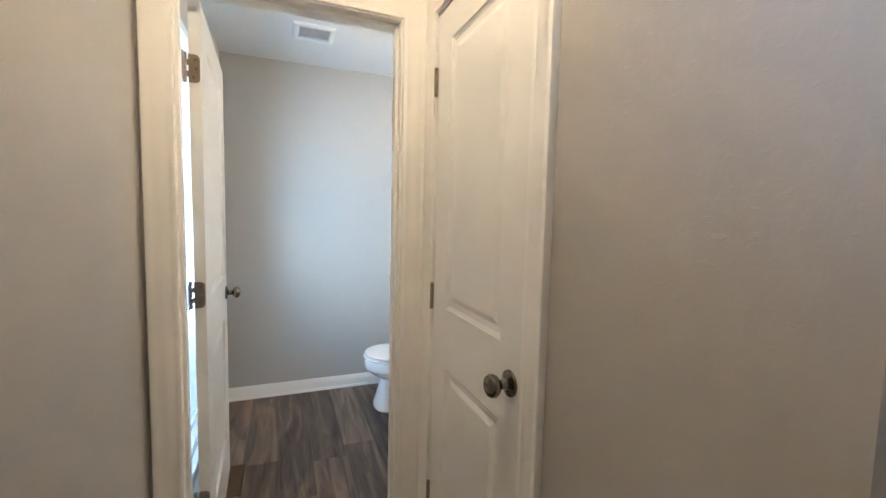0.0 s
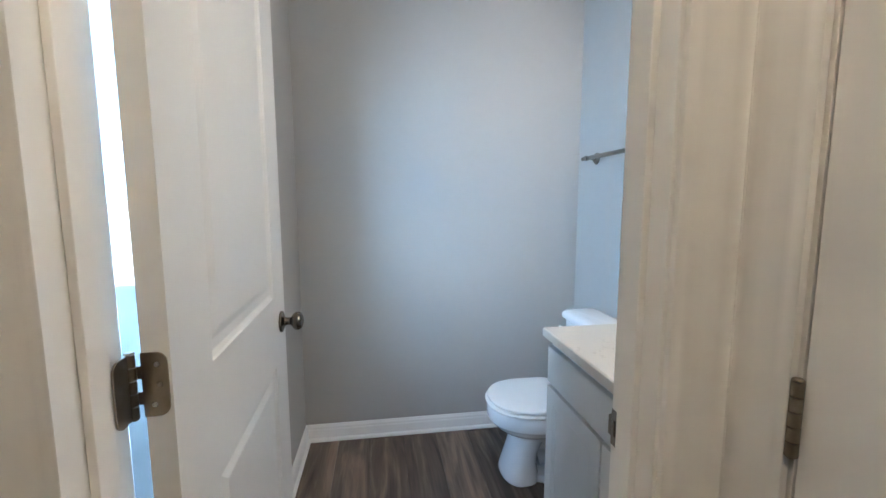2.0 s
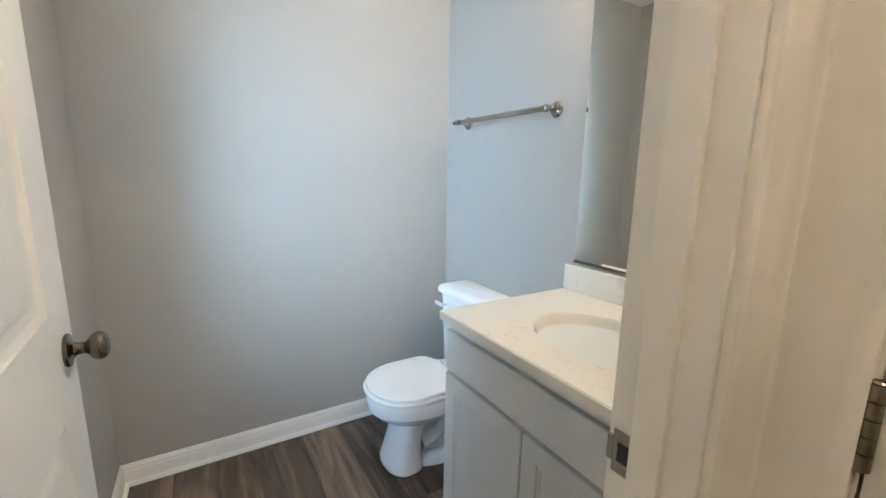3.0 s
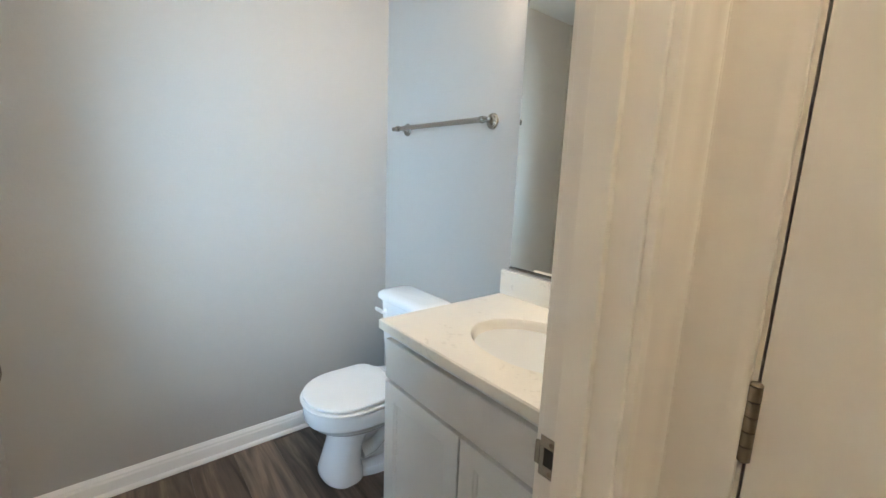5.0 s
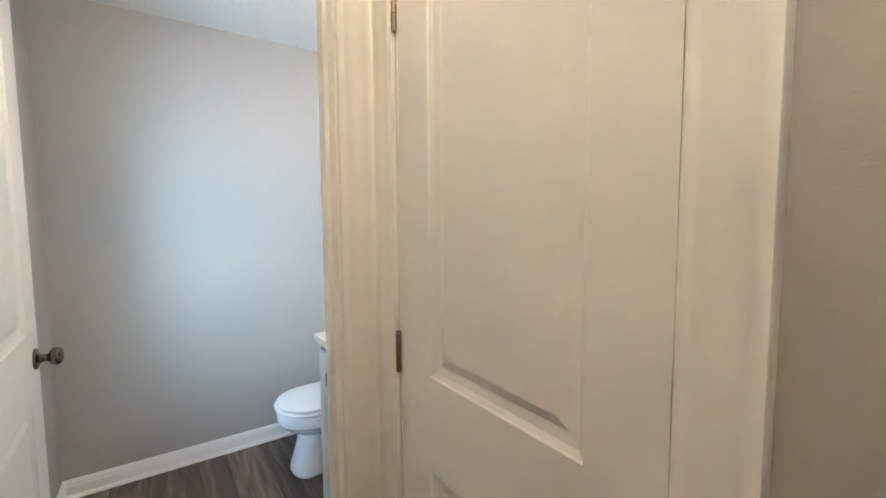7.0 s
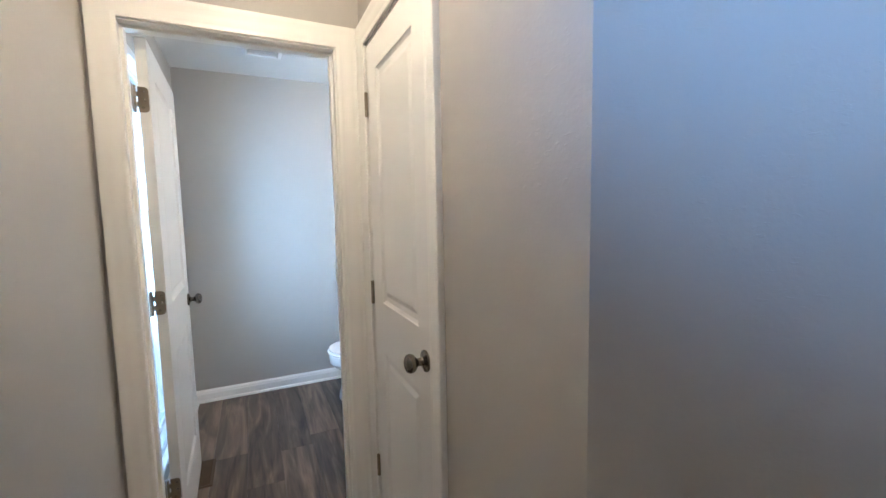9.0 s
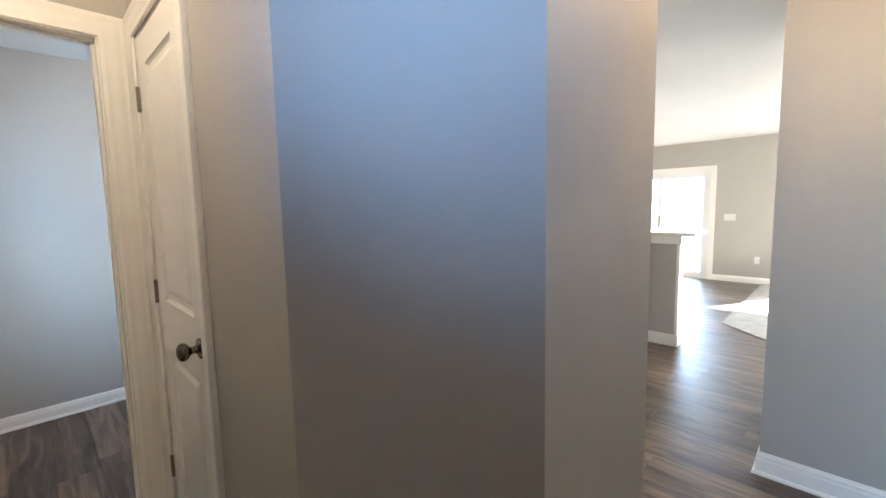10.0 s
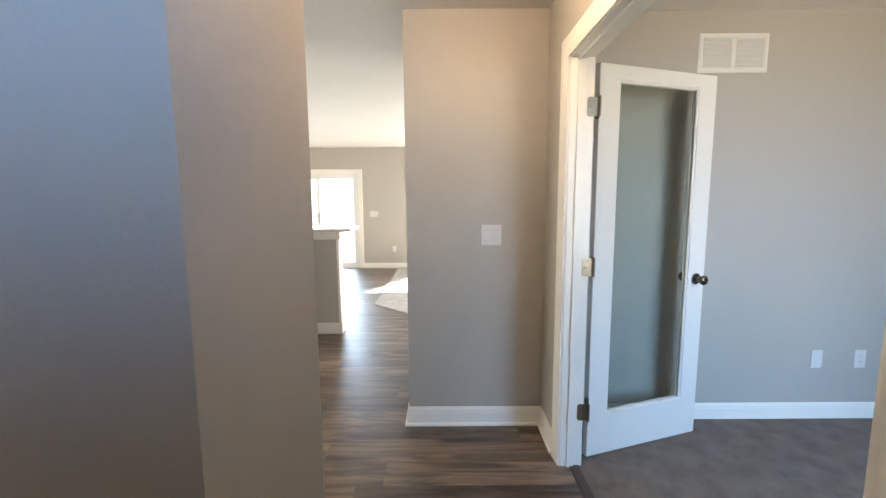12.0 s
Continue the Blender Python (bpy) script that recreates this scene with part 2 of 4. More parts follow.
def lathe(bm, prof, m=Matrix.Identity(4), n=28):
    """Turn a profile of (radius, height) about the local z axis."""
    rings = []
    for r, h in prof:
        if r < 1e-5:
            rings.append([bm.verts.new(m @ Vector((0, 0, h)))])
        else:
            rings.append([bm.verts.new(m @ Vector((r * math.cos(2 * math.pi * i / n), r * math.sin(2 * math.pi * i / n), h))) for i in range(n)])
    for a, b in zip(rings, rings[1:]):
        for i in range(n):
            j = (i + 1) % n
            if len(a) == 1 and len(b) > 1:
                bm.faces.new((a[0], b[i], b[j]))
            elif len(b) == 1 and len(a) > 1:
                bm.faces.new((a[i], a[j], b[0]))
            elif len(a) > 1:
                bm.faces.new((a[i], a[j], b[j], b[i]))
    bmesh.ops.recalc_face_normals(bm, faces=bm.faces)
    return bm


def loft(bm, rings, cap0=True, cap1=True):
    vs = [[bm.verts.new(p) for p in r] for r in rings]
    n = len(rings[0])
    for a, b in zip(vs, vs[1:]):
        for i in range(n):
            bm.faces.new((a[i], a[(i + 1) % n], b[(i + 1) % n], b[i]))
    if cap0:
        bm.faces.new(vs[0][::-1])
    if cap1:
        bm.faces.new(vs[-1])
    bmesh.ops.recalc_face_normals(bm, faces=bm.faces)
    return bm


def sweep(bm, path, prof, frames):
    """Carry a profile of (u, v) along path points; frames gives the u and v axes at each."""
    rings = []
    for p, (u, v) in zip(path, frames):
        rings.append([Vector(p) + Vector(u) * a + Vector(v) * b for a, b in prof])
    return loft(bm, rings)


def part(name, bm, mat, parent=None, label="", smooth=False):
    me = bpy.data.meshes.new(name)
    bm.to_mesh(me)
    bm.free()
    me.materials.append(mat)
    if smooth:
        me.shade_smooth()
        me.set_sharp_from_angle(angle=radians(38))
    ob = new(name, me)
    if parent:
        ob.parent = parent
    if label:
        ob["label"] = label
    return ob


def thing(name, label, category, m=None, group="", kind=""):
    ob = new(name)
    ob.empty_display_size = 0.05
    if m is not None:
        ob.matrix_basis = m
    return tagged(ob, label, category, group, kind)


def structure(name, bm, mat, label, category, smooth=False):
    return tagged(part(name, bm, mat, smooth=smooth), label, category, kind="structure")


# ---- plan ----
H = 2.44
XW, YB, XE = -0.89, 1.775, 0.665
T, TJ = 0.115, 0.100
XS, XO, XG, YO = 2.185, 2.235, 8.16, -2.60
YS, YN = -6.0, 4.0
NA, ND = (0.0, -1.268), (0.395, -1.605)

# floors
structure("floor_slab", boxes((XW - T, XG + T, YS - T, YN + T, -0.2, -0.006)), DARK, "subfloor slab under the vinyl planks", "floor")
structure("floor_office", boxes((XW, XO, YS, -2.665, -0.006, 0.004)), CARPET, "grey cut-pile carpet in the office", "carpet")
bm = bmesh.new()
prism(bm, [(5.13, -1.07), (4.3, -1.95), (4.3, YS), (XG, YS), (XG, -1.07)], -0.006, 0.012)
structure("floor_living", bm, CARPET_PALE, "pale grey carpet of the living area with a slanted edge", "carpet")
structure("threshold", boxes((0.304, 1.77, -2.70, -2.65, -0.004, 0.009), bevel=0.003), STRIP, "dark brown strip between planks and carpet", "threshold")

# walls
BW0, BW1, BWB, BWT = 0.24, 1.10, 0.24, 2.17
OW0, OW1 = -4.85, -3.35
# span of the added entry window, in a stretch of wall out of view
EW0, EW1, EWB, EWT = -2.42, -1.68, 1.69, 2.06
structure("wall_west", boxes(
    (XW - T, XW, YS, OW0, 0, H), (XW - T, XW, OW1, EW0, 0, H), (XW - T, XW, EW1, BW0, 0, H), (XW - T, XW, BW1, YB + T, 0, H),
    (XW - T, XW, OW0, OW1, 0, 0.75), (XW - T, XW, OW0, OW1, 2.15, H),
    (XW - T, XW, EW0, EW1, 0, EWB), (XW - T, XW, EW0, EW1, EWT, H),
    (XW - T, XW, BW0, BW1, 0, BWB), (XW - T, XW, BW0, BW1, BWT, H)), WALL, "greige painted wall with three window openings", "wall")
JL, JR, JT = -0.80, -0.105, 2.045
structure("wall_bath_front", boxes((XW, JL - 0.02, 0, T, 0, H), (JR + 0.02, XE, 0, TJ, 0, H), (JL - 0.02, JR + 0.02, 0, T, JT + 0.02, H)), WALL, "greige painted wall with the bathroom doorway", "wall")
structure("wall_bath_back", boxes((XW, XE + T, YB, YB + T, 0, H)), WALL, "greige painted bathroom back wall", "wall")
structure("wall_bath_east", boxes((XE, XE + T, T, YB, 0, H), (XE, XE + T, 0, T, 0, H)), WALL, "greige painted bathroom side wall behind the toilet", "wall")
CN, CS, CT = -0.092, -0.688, 2.045
bm = boxes((0, T, CN + 0.02, 0, 0, H), (0, T, CS - 0.02, CN + 0.02, CT + 0.02, H))
prism(bm, [(0, CS - 0.02), NA, (T, NA[1] + 0.05), (T, CS - 0.02)], 0, H)
structure("wall_closet", bm, WALL, "greige painted wall with the closet doorway", "wall")
structure("closet_back", boxes((T, 0.14, -0.095, -0.01, 0, H), (0.12, 0.14, -0.66, -0.095, 0, H)), WALL, "plain wall inside the closet", "wall")
bm = bmesh.new()
prism(bm, [NA, ND, (ND[0] + 0.04, ND[1] + T), (T, NA[1] + 0.05)], 0, H)
structure("wall_angled", bm, WALL, "greige painted wall set aslant across the hall corner, in blue daylight", "wall")
bm = bmesh.new()
prism(bm, [ND, (1.02, ND[1]), (1.02, ND[1] + T), (ND[0] + 0.04, ND[1] + T)], 0, H)
structure("wall_passage", bm, WALL, "greige painted wall between hall and passage", "wall")
structure("wall_passage_north", boxes((0.905, 1.02, ND[1] + T, YN, 0, H)), WALL, "greige painted wall along the kitchen", "wall")
structure("wall_switch", boxes((XS, XS + T, YO, -1.782, 0, H), (XS + T, 3.2, -1.897, -1.782, 0, H)), WALL, "greige painted wall with a double light switch", "wall")
structure("wall_office_north", boxes((XW, 0.284, YO - T, YO, 0, H), (1.79, XS + T, YO - T, YO, 0, H), (0.284, 1.79, YO - T, YO, JT + 0.02, H)), WALL, "greige painted wall with the wide office doorway", "wall")
structure("wall_office_east", boxes((XO, XO + T, YS, YO - T, 0, H)), WALL, "greige painted office wall with a return-air grille", "wall")
# unseen wall; its opening is there only for the added south window
structure("wall_south", boxes((XW - T, 5.2, YS - T, YS, 0, H), (7.4, XG + T, YS - T, YS, 0, H), (5.2, 7.4, YS - T, YS, 0, 0.6), (5.2, 7.4, YS - T, YS, 2.1, H)), WALL, "greige painted south wall", "wall")
# span of the added kitchen window in a wall out of view
KW0, KW1 = 2.3, 4.1
structure("wall_north", boxes((1.02, KW0, YN, YN + T, 0, H), (KW1, XG + T, YN, YN + T, 0, H), (KW0, KW1, YN, YN + T, 0, 1.05), (KW0, KW1, YN, YN + T, 2.1, H)), WALL, "greige painted kitchen wall", "wall")
SD0, SD1, SDT = -0.265, 1.45, 1.92
LW0, LW1 = -3.6, -1.965
structure("wall_living_east", boxes(
    (XG, XG + T, YS, LW0, 0, H), (XG, XG + T, LW1, SD0, 0, H), (XG, XG + T, SD1, YN, 0, H), (XG, XG + T, SD0, SD1, SDT, H),
    (XG, XG + T, LW0, LW1, 0, 0.6), (XG, XG + T, LW0, LW1, 2.115, H)), WALL, "greige painted wall with a sliding glass door", "wall")

# ceilings
structure("ceiling_bath", boxes((XW, 1.02, T, YB, H, H + 0.1)), CEIL, "white textured bathroom ceiling", "ceiling")
structure("ceiling_hall", boxes((XW, 1.02, YO, T, H, H + 0.1), (1.02, XS + T, YO, -1.49, H, H + 0.1)), CEIL, "white textured hall ceiling", "ceiling")
structure("ceiling_office", boxes((XW, XO, YS, YO - T, H, H + 0.1)), CEIL, "white textured office ceiling", "ceiling")
structure("ceiling_living", boxes((1.02, XG, -1.49, YN, H, H + 0.1), (XS + T, XG, YS, -1.49, H, H + 0.1)), CEIL, "white textured living room ceiling", "ceiling")
# unseen roof, added to keep sky off the rooms and shade the near lawn
structure("roof_shade", boxes((XW - T - 0.35, XG + T + 0.35, YS - 0.5, YN + 0.5, 6.5, 6.6)), ROOF, "unseen grey shingled roof that shades the rooms and lawn", "roof")

# ---- mouldings ----
BASE = [(0, 0), (0.014, 0), (0.014, 0.062), (0.011, 0.070), (0.0105, 0.078), (0.006, 0.086), (0.003, 0.093), (0, 0.093)]
SHOE = [(0.014, 0), (0.026, 0), (0.0255, 0.008), (0.022, 0.014), (0.014, 0.019)]


def baseboard(pts, left, name="baseboard", height=1.0, shoe=True):
    """A profiled board along a run of ground points, proud on its left (1) or right (-1) side, mitred at corners."""
    v = [Vector((x, y, 0)) for x, y in pts]
    fr = []
    for i in range(len(v)):
        d0 = (v[i] - v[i - 1]).normalized() if i else None
        d1 = (v[i + 1] - v[i]).normalized() if i < len(v) - 1 else None
        d0, d1 = d0 or d1, d1 or d0
        n0, n1 = Vector((-d0.y, d0.x, 0)) * left, Vector((-d1.y, d1.x, 0)) * left
        n = (n0 + n1) / (1 + n0.dot(n1))
        fr.append((n, Vector((0, 0, height))))
    bm = bmesh.new()
    sweep(bm, v, [(a + 0.0005, b) for a, b in BASE], fr)
    if shoe:
        sweep(bm, v, [(a + 0.0006, b / height) for a, b in SHOE], fr)
    return structure(name, bm, TRIM, "white painted profiled baseboard", "baseboard", smooth=False)


baseboard([(XW, T + 0.02), (XW, YB), (XE, YB), (XE, 0.88)], -1)
baseboard([(0, -0.776), NA, ND, (1.02, ND[1]), (1.02, YB)], -1, height=1.25)
baseboard([(XS + 0.3, -1.782), (XS, -1.782), (XS, YO), (1.872, YO)], -1, height=1.25)
baseboard([(XO, YO - T), (XO, YS)], -1, height=1.13, shoe=False)
baseboard([(XW, YO), (XW, 0)], -1, height=1.25)
baseboard([(XG, YS), (XG, SD0 - 0.09)], 1, height=1.1, shoe=False)
baseboard([(0.202, YO), (XW, YO)], -1, height=1.25)

CASE = [(0, 0), (0, 0.009), (0.002, 0.0105), (0.008, 0.0110), (0.012, 0.0100), (0.015, 0.0096), (0.019, 0.0105), (0.026, 0.0130), (0.038, 0.0145), (0.052, 0.0150), (0.057, 0.0168), (0.062, 0.0188), (0.066, 0.0195), (0.071, 0.0193), (0.0745, 0.0178), (0.076, 0.0145), (0.076, 0)]


def casing(name, a, b, top, out, label, width=0.076):
    """Mitred casing round a doorway from ground point a to ground point b; out is the way that the wall faces."""
    a, b, out = Vector((*a, 0)), Vector((*b, 0)), Vector((*out, 0))
    d = (b - a).normalized()
    up = Vector((0, 0, 1))
    k = width / 0.076
    path = [a, a + up * top, b + up * top, b]
    fr = [(-d * k, out), ((-d + up) * k, out), ((d + up) * k, out), (d * k, out)]
    bm = bmesh.new()
    sweep(bm, path, CASE, fr)
    return structure(name, bm, TRIM, label, "door casing", smooth=True)


casing("trim_bath_door", (-0.797, -0.0005), (JR + 0.006, -0.0005), JT + 0.006, (0, -1), "white profiled casing round the bathroom doorway", width=0.0815)
casing("trim_bath_door_inside", (JL - 0.014, T + 0.0005), (JR + 0.006, TJ + 0.0005), JT + 0.006, (0, 1), "white profiled casing inside the bathroom", width=0.066)
casing("trim_closet", (-0.0005, CN + 0.004), (-0.0005, CS - 0.004), CT + 0.006, (-1, 0), "white profiled casing round the closet doorway", width=0.082)
OJ0, OJ1 = 0.304, 1.77
casing("trim_office", (OJ0 - 0.006, YO + 0.0005), (OJ1 + 0.006, YO + 0.0005), JT + 0.006, (0, 1), "white profiled casing round the office doorway", width=0.09)
casing("trim_slider", (XG - 0.0005, SD1), (XG - 0.0005, SD0), SDT, (-1, 0), "white casing round the sliding door", width=0.09)
structure("trim_corner", boxes((-0.0215, 0.0, -0.0215, 0.0, 0, 2.118), bevel=0.004), TRIM, "white caulked corner between two door casings", "door casing")
structure("door_frame_bath", boxes((JL - 0.019, JL, 0.0, T, 0, JT), (JR, JR + 0.019, 0.0, TJ, 0, JT), (JL - 0.019, JR + 0.019, 0.0, T, JT, JT + 0.019),
                                   (JL, JL + 0.011, 0.035, 0.072, 0, JT - 0.011), (JR - 0.011, JR, 0.035, 0.072, 0, JT - 0.011), (JL, JR, 0.035, 0.072, JT - 0.011, JT), bevel=0.0012),
          TRIM, "white painted door jamb with a stop", "door frame")
structure("door_frame_closet", boxes((0.002, T, CN, CN + 0.019, 0, CT), (0.002, T, CS - 0.019, CS, 0, CT), (0.002, T, CS - 0.019, CN + 0.019, CT, CT + 0.019), (0.04, 0.05, CN - 0.011, CN, 0, CT), (0.04, 0.05, CS, CS + 0.011, 0, CT)), TRIM, "white painted closet jamb", "door frame")
structure("door_frame_office", boxes((OJ1, OJ1 + 0.019, YO - T, YO, 0, JT), (OJ0 - 0.019, OJ0, YO - T, YO, 0, JT), (OJ0 - 0.019, OJ1 + 0.019, YO - T, YO, JT, JT + 0.019),
                                     (OJ1 - 0.011, OJ1, YO - 0.07, YO - 0.035, 0, JT - 0.011), (OJ0, OJ0 + 0.011, YO - 0.07, YO - 0.035, 0, JT - 0.011), (OJ0, OJ1, YO - 0.07, YO - 0.035, JT - 0.011, JT), bevel=0.0012),
          TRIM, "white painted office door jamb with a stop", "door frame")

# ---- doors ----


def ring_faces(bm, loops):
    vs = [[bm.verts.new(p) for p in lp] for lp in loops]
    for a, b in zip(vs, vs[1:]):
        for i in range(4):
            bm.faces.new((a[i], a[(i + 1) % 4], b[(i + 1) % 4], b[i]))
    bm.faces.new(vs[-1])


def panel_leaf(w, h, th, panels):
    """A moulded door leaf: x along the width, y through the thickness, z up, with sunk panels on both faces."""
    bm = bmesh.new()
    xs = sorted({0, w, *[p[0] for p in panels], *[p[1] for p in panels]})
    zs = sorted({0, h, *[p[2] for p in panels], *[p[3] for p in panels]})
    for side in (0, 1):
        y, s = (0, 1) if side == 0 else (th, -1)
        for x0, x1 in zip(xs, xs[1:]):
            for z0, z1 in zip(zs, zs[1:]):
                cx, cz = (x0 + x1) / 2, (z0 + z1) / 2
                if any(p[0] < cx < p[1] and p[2] < cz < p[3] for p in panels):
                    continue
                bm.faces.new([bm.verts.new((x, y, z)) for x, z in ((x0, z0), (x1, z0), (x1, z1), (x0, z1))])
        for x0, x1, z0, z1 in panels:
            loops = []
            for ins, dep in ((0, 0), (0.003, 0.0035), (0.012, 0.0085), (0.026, 0.0095), (0.030, 0.0095), (0.046, 0.004), (0.050, 0.0035)):
                loops.append([(x, y + s * dep, z) for x, z in ((x0 + ins, z0 + ins), (x1 - ins, z0 + ins), (x1 - ins, z1 - ins), (x0 + ins, z1 - ins))])
            ring_faces(bm, loops)
    for a, b in (((0, 0), (w, 0)), ((w, 0), (w, h)), ((w, h), (0, h)), ((0, h), (0, 0))):
        bm.faces.new([bm.verts.new(p) for p in ((a[0], 0, a[1]), (b[0], 0, b[1]), (b[0], th, b[1]), (a[0], th, a[1]))])
    bmesh.ops.remove_doubles(bm, verts=bm.verts, dist=1e-5)
    bmesh.ops.recalc_face_normals(bm, faces=bm.faces)
    return bm


KNOB = [(0, 0), (0.031, 0), (0.0325, 0.003), (0.031, 0.007), (0.022, 0.010), (0.014, 0.013), (0.0115, 0.018), (0.0115, 0.028), (0.016, 0.033), (0.0235, 0.038), (0.0275, 0.046), (0.0275, 0.053), (0.024, 0.060), (0.016, 0.0645), (0.010, 0.0655), (0.008, 0.064), (0, 0.064)]


def knob(parent, m, mat=KNOBM):
    k = part("door_knob", lathe(bmesh.new(), KNOB, m, 32), mat, parent, "round satin nickel knob on a rose", smooth=True)
    return k


def screw_heads(bm, spots, normal_axis):
    for s in spots:
        m = Matrix.Translation(s) @ Vector((0, 0, 1)).rotation_difference(Vector(normal_axis)).to_matrix().to_4x4()
        lathe(bm, [(0, 0.0012), (0.0035, 0.001), (0.0042, 0)], m, 10)
    return bm


def leaf_plate(w, h, th, r=0.014):
    """A hinge leaf in x (0..w), z (-h/2..h/2), thickness along -y, far corners rounded."""
    pts = [(0, -h / 2), (w - r, -h / 2)]
    pts += [(w - r + r * math.sin(a), -h / 2 + r - r * math.cos(a)) for a in [math.pi / 2 * i / 6 for i in range(1, 7)]]
    pts += [(w - r + r * math.cos(a), h / 2 - r + r * math.sin(a)) for a in [math.pi / 2 * i / 6 for i in range(0, 7)]]
    pts += [(0, h / 2)]
    bm = bmesh.new()
    a = [bm.verts.new((x, 0, z)) for x, z in pts]
    b = [bm.verts.new((x, -th, z)) for x, z in pts]
    n = len(pts)
    bm.faces.new(a[::-1]), bm.faces.new(b)
    for i in range(n):
        bm.faces.new((a[i], a[(i + 1) % n], b[(i + 1) % n], b[i]))
    bmesh.ops.recalc_face_normals(bm, faces=bm.faces)
    return bm


def knuckles(r=0.0062, h=0.089):
    bm = bmesh.new()
    for i in range(5):
        z0 = -h / 2 + i * h / 5
        lathe(bm, [(0, z0 + 0.0005), (r, z0 + 0.0005), (r, z0 + h / 5 - 0.0008), (0, z0 + h / 5 - 0.0008)], n=16)
    lathe(bm, [(0, -h / 2 - 0.003), (0.004, -h / 2 - 0.002), (0.005, -h / 2)], n=12)
    lathe(bm, [(0.005, h / 2), (0.0068, h / 2 + 0.001), (0.005, h / 2 + 0.003), (0, h / 2 + 0.0035)], n=12)
    return bm


HINGE_Z = (1.808, 1.068, 0.328)
LEAF_H = 2.025


def door_things(name, w, panels, m, label, th=0.035):
    d = thing(name, label, "door", m)
    part("door_leaf", panel_leaf(w, LEAF_H, th, panels), DOORW, d)
    return d


# bathroom door, swung into the bathroom; local x runs from the hinge, local y from the hall face through the leaf
BATH_M = Matrix.Translation((-0.742, 0.116, 0.012)) @ pose(0, 0, 0, 0, 0, 91.9)
BATH_W = 0.757
bd = door_things("bathroom_door", BATH_W, [(0.145, BATH_W - 0.145, 1.04, 1.915), (0.145, BATH_W - 0.145, 0.235, 0.84)], BATH_M, "white two-panel bathroom door standing open")
knob(bd, pose(BATH_W - 0.065, 0, 0.95, 90, 0, 0))
knob(bd, pose(BATH_W - 0.065, 0.035, 0.95, -90, 0, 0))
part("latch_plate", boxes((BATH_W, BATH_W + 0.0015, 0.006, 0.03, 0.922, 0.979), (BATH_W, BATH_W + 0.009, 0.011, 0.024, 0.941, 0.959)), NICKEL, bd)
for z in HINGE_Z:
    h = part("hinge", knuckles(), BRONZE, bd, "aged nickel butt hinge", smooth=True)
    h.matrix_basis = pose(-0.006, 0.046, z)
    lf = leaf_plate(0.032, 0.089, 0.0025)
    lf.transform(pose(-0.0002, 0.0355, 0, 0, 0, -90))
    for k in (1, 3):
        box(lf, -0.0030, -0.0002, 0.035, 0.046, -0.0445 + k * 0.0178, -0.0445 + (k + 1) * 0.0178)
    q = part("hinge_leaf", lf, BRONZE, h)
    q.matrix_basis = pose(0.006, -0.046, 0)
    for sy, sz in ((0.016, 0.028), (0.022, -0.028), (0.014, 0.0)):
        q = part("screw", screw_heads(bmesh.new(), [(-0.0028, sy, sz)], (-1, 0, 0)), NICKEL, h)
        q.matrix_basis = pose(0.006, -0.046, 0)
    lf = leaf_plate(0.036, 0.089, 0.0025)
    q = part("jamb_leaf", lf, BRONZE, h)
    q.matrix_basis = pose(-0.003, 0.0, 0, 0, 0, 182)

strike = thing("strike_plate", "satin nickel strike plate let into the door jamb", "strike plate", pose(JR - 0.0005, 0.083, 0.972, 0, 0, 90))
bm = bmesh.new()
for it in ((-0.019, 0.016, 0, 0.0016, -0.029, -0.013), (-0.019, 0.016, 0, 0.0016, 0.013, 0.029), (-0.019, -0.010, 0, 0.0016, -0.013, 0.013), (0.009, 0.016, 0, 0.0016, -0.013, 0.013), (0.016, 0.024, -0.004, 0.0016, -0.016, 0.016)):
    box(bm, *it, bevel=0.0005, seg=1)
part("plate", bm, NICKEL, strike)
# flat dark sheet painted as the hole's shade; the jamb isn't cut
part("latch_hole_shade", boxes((-0.0102, 0.0092, -0.0, 0.0006, -0.0132, 0.0132)), DARK, strike, "dark sheet for the shade in the latch hole")
for z in (0.021, -0.021):
    part("screw", screw_heads(bmesh.new(), [(-0.002, 0.0016, z)], (0, 1, 0)), BRONZE, strike)

# closet door, shut
CW = (CN - CS) - 0.006
CLOS_M = Matrix.Translation((0.003, CN - 0.003, 0.012)) @ pose(0, 0, 0, 0, 0, -90)
cd = door_things("closet_door", CW, [(0.115, CW - 0.108, 1.045, 1.915), (0.115, CW - 0.108, 0.24, 0.845)], CLOS_M, "white two-panel closet door, shut")
knob(cd, pose(CW - 0.052, 0, 0.958, 90, 0, 0))
part("key_slot", boxes((CW - 0.012, CW - 0.009, -0.0008, 0.002, 0.895, 0.925)), BRONZE, cd)
for z in HINGE_Z:
    h = part("hinge", knuckles(0.0066), BRONZE, cd, "aged nickel hinge knuckle", smooth=True)
    h.matrix_basis = pose(-0.002, -0.0075, z)

# glazed office door
FW, FT = 0.758, 0.035
F_ANG = math.degrees(math.atan2(-3.476 + 2.763, 2.072 - 1.831))
fd = thing("french_door", "white glazed office door with one tall clear pane, standing open", "door", Matrix.Translation((1.826, -2.760, 0.014)) @ pose(0, 0, 0, 0, 0, F_ANG))
st = 0.118
G0, G1 = 0.224, 1.955
bm = bmesh.new()
lp = lambda i, y: [(x, y, z) for x, z in ((i, i), (FW - i, i), (FW - i, LEAF_H - i), (i, LEAF_H - i))]
gp = lambda y: [(x, y, z) for x, z in ((st, G0), (FW - st, G0), (FW - st, G1), (st, G1))]
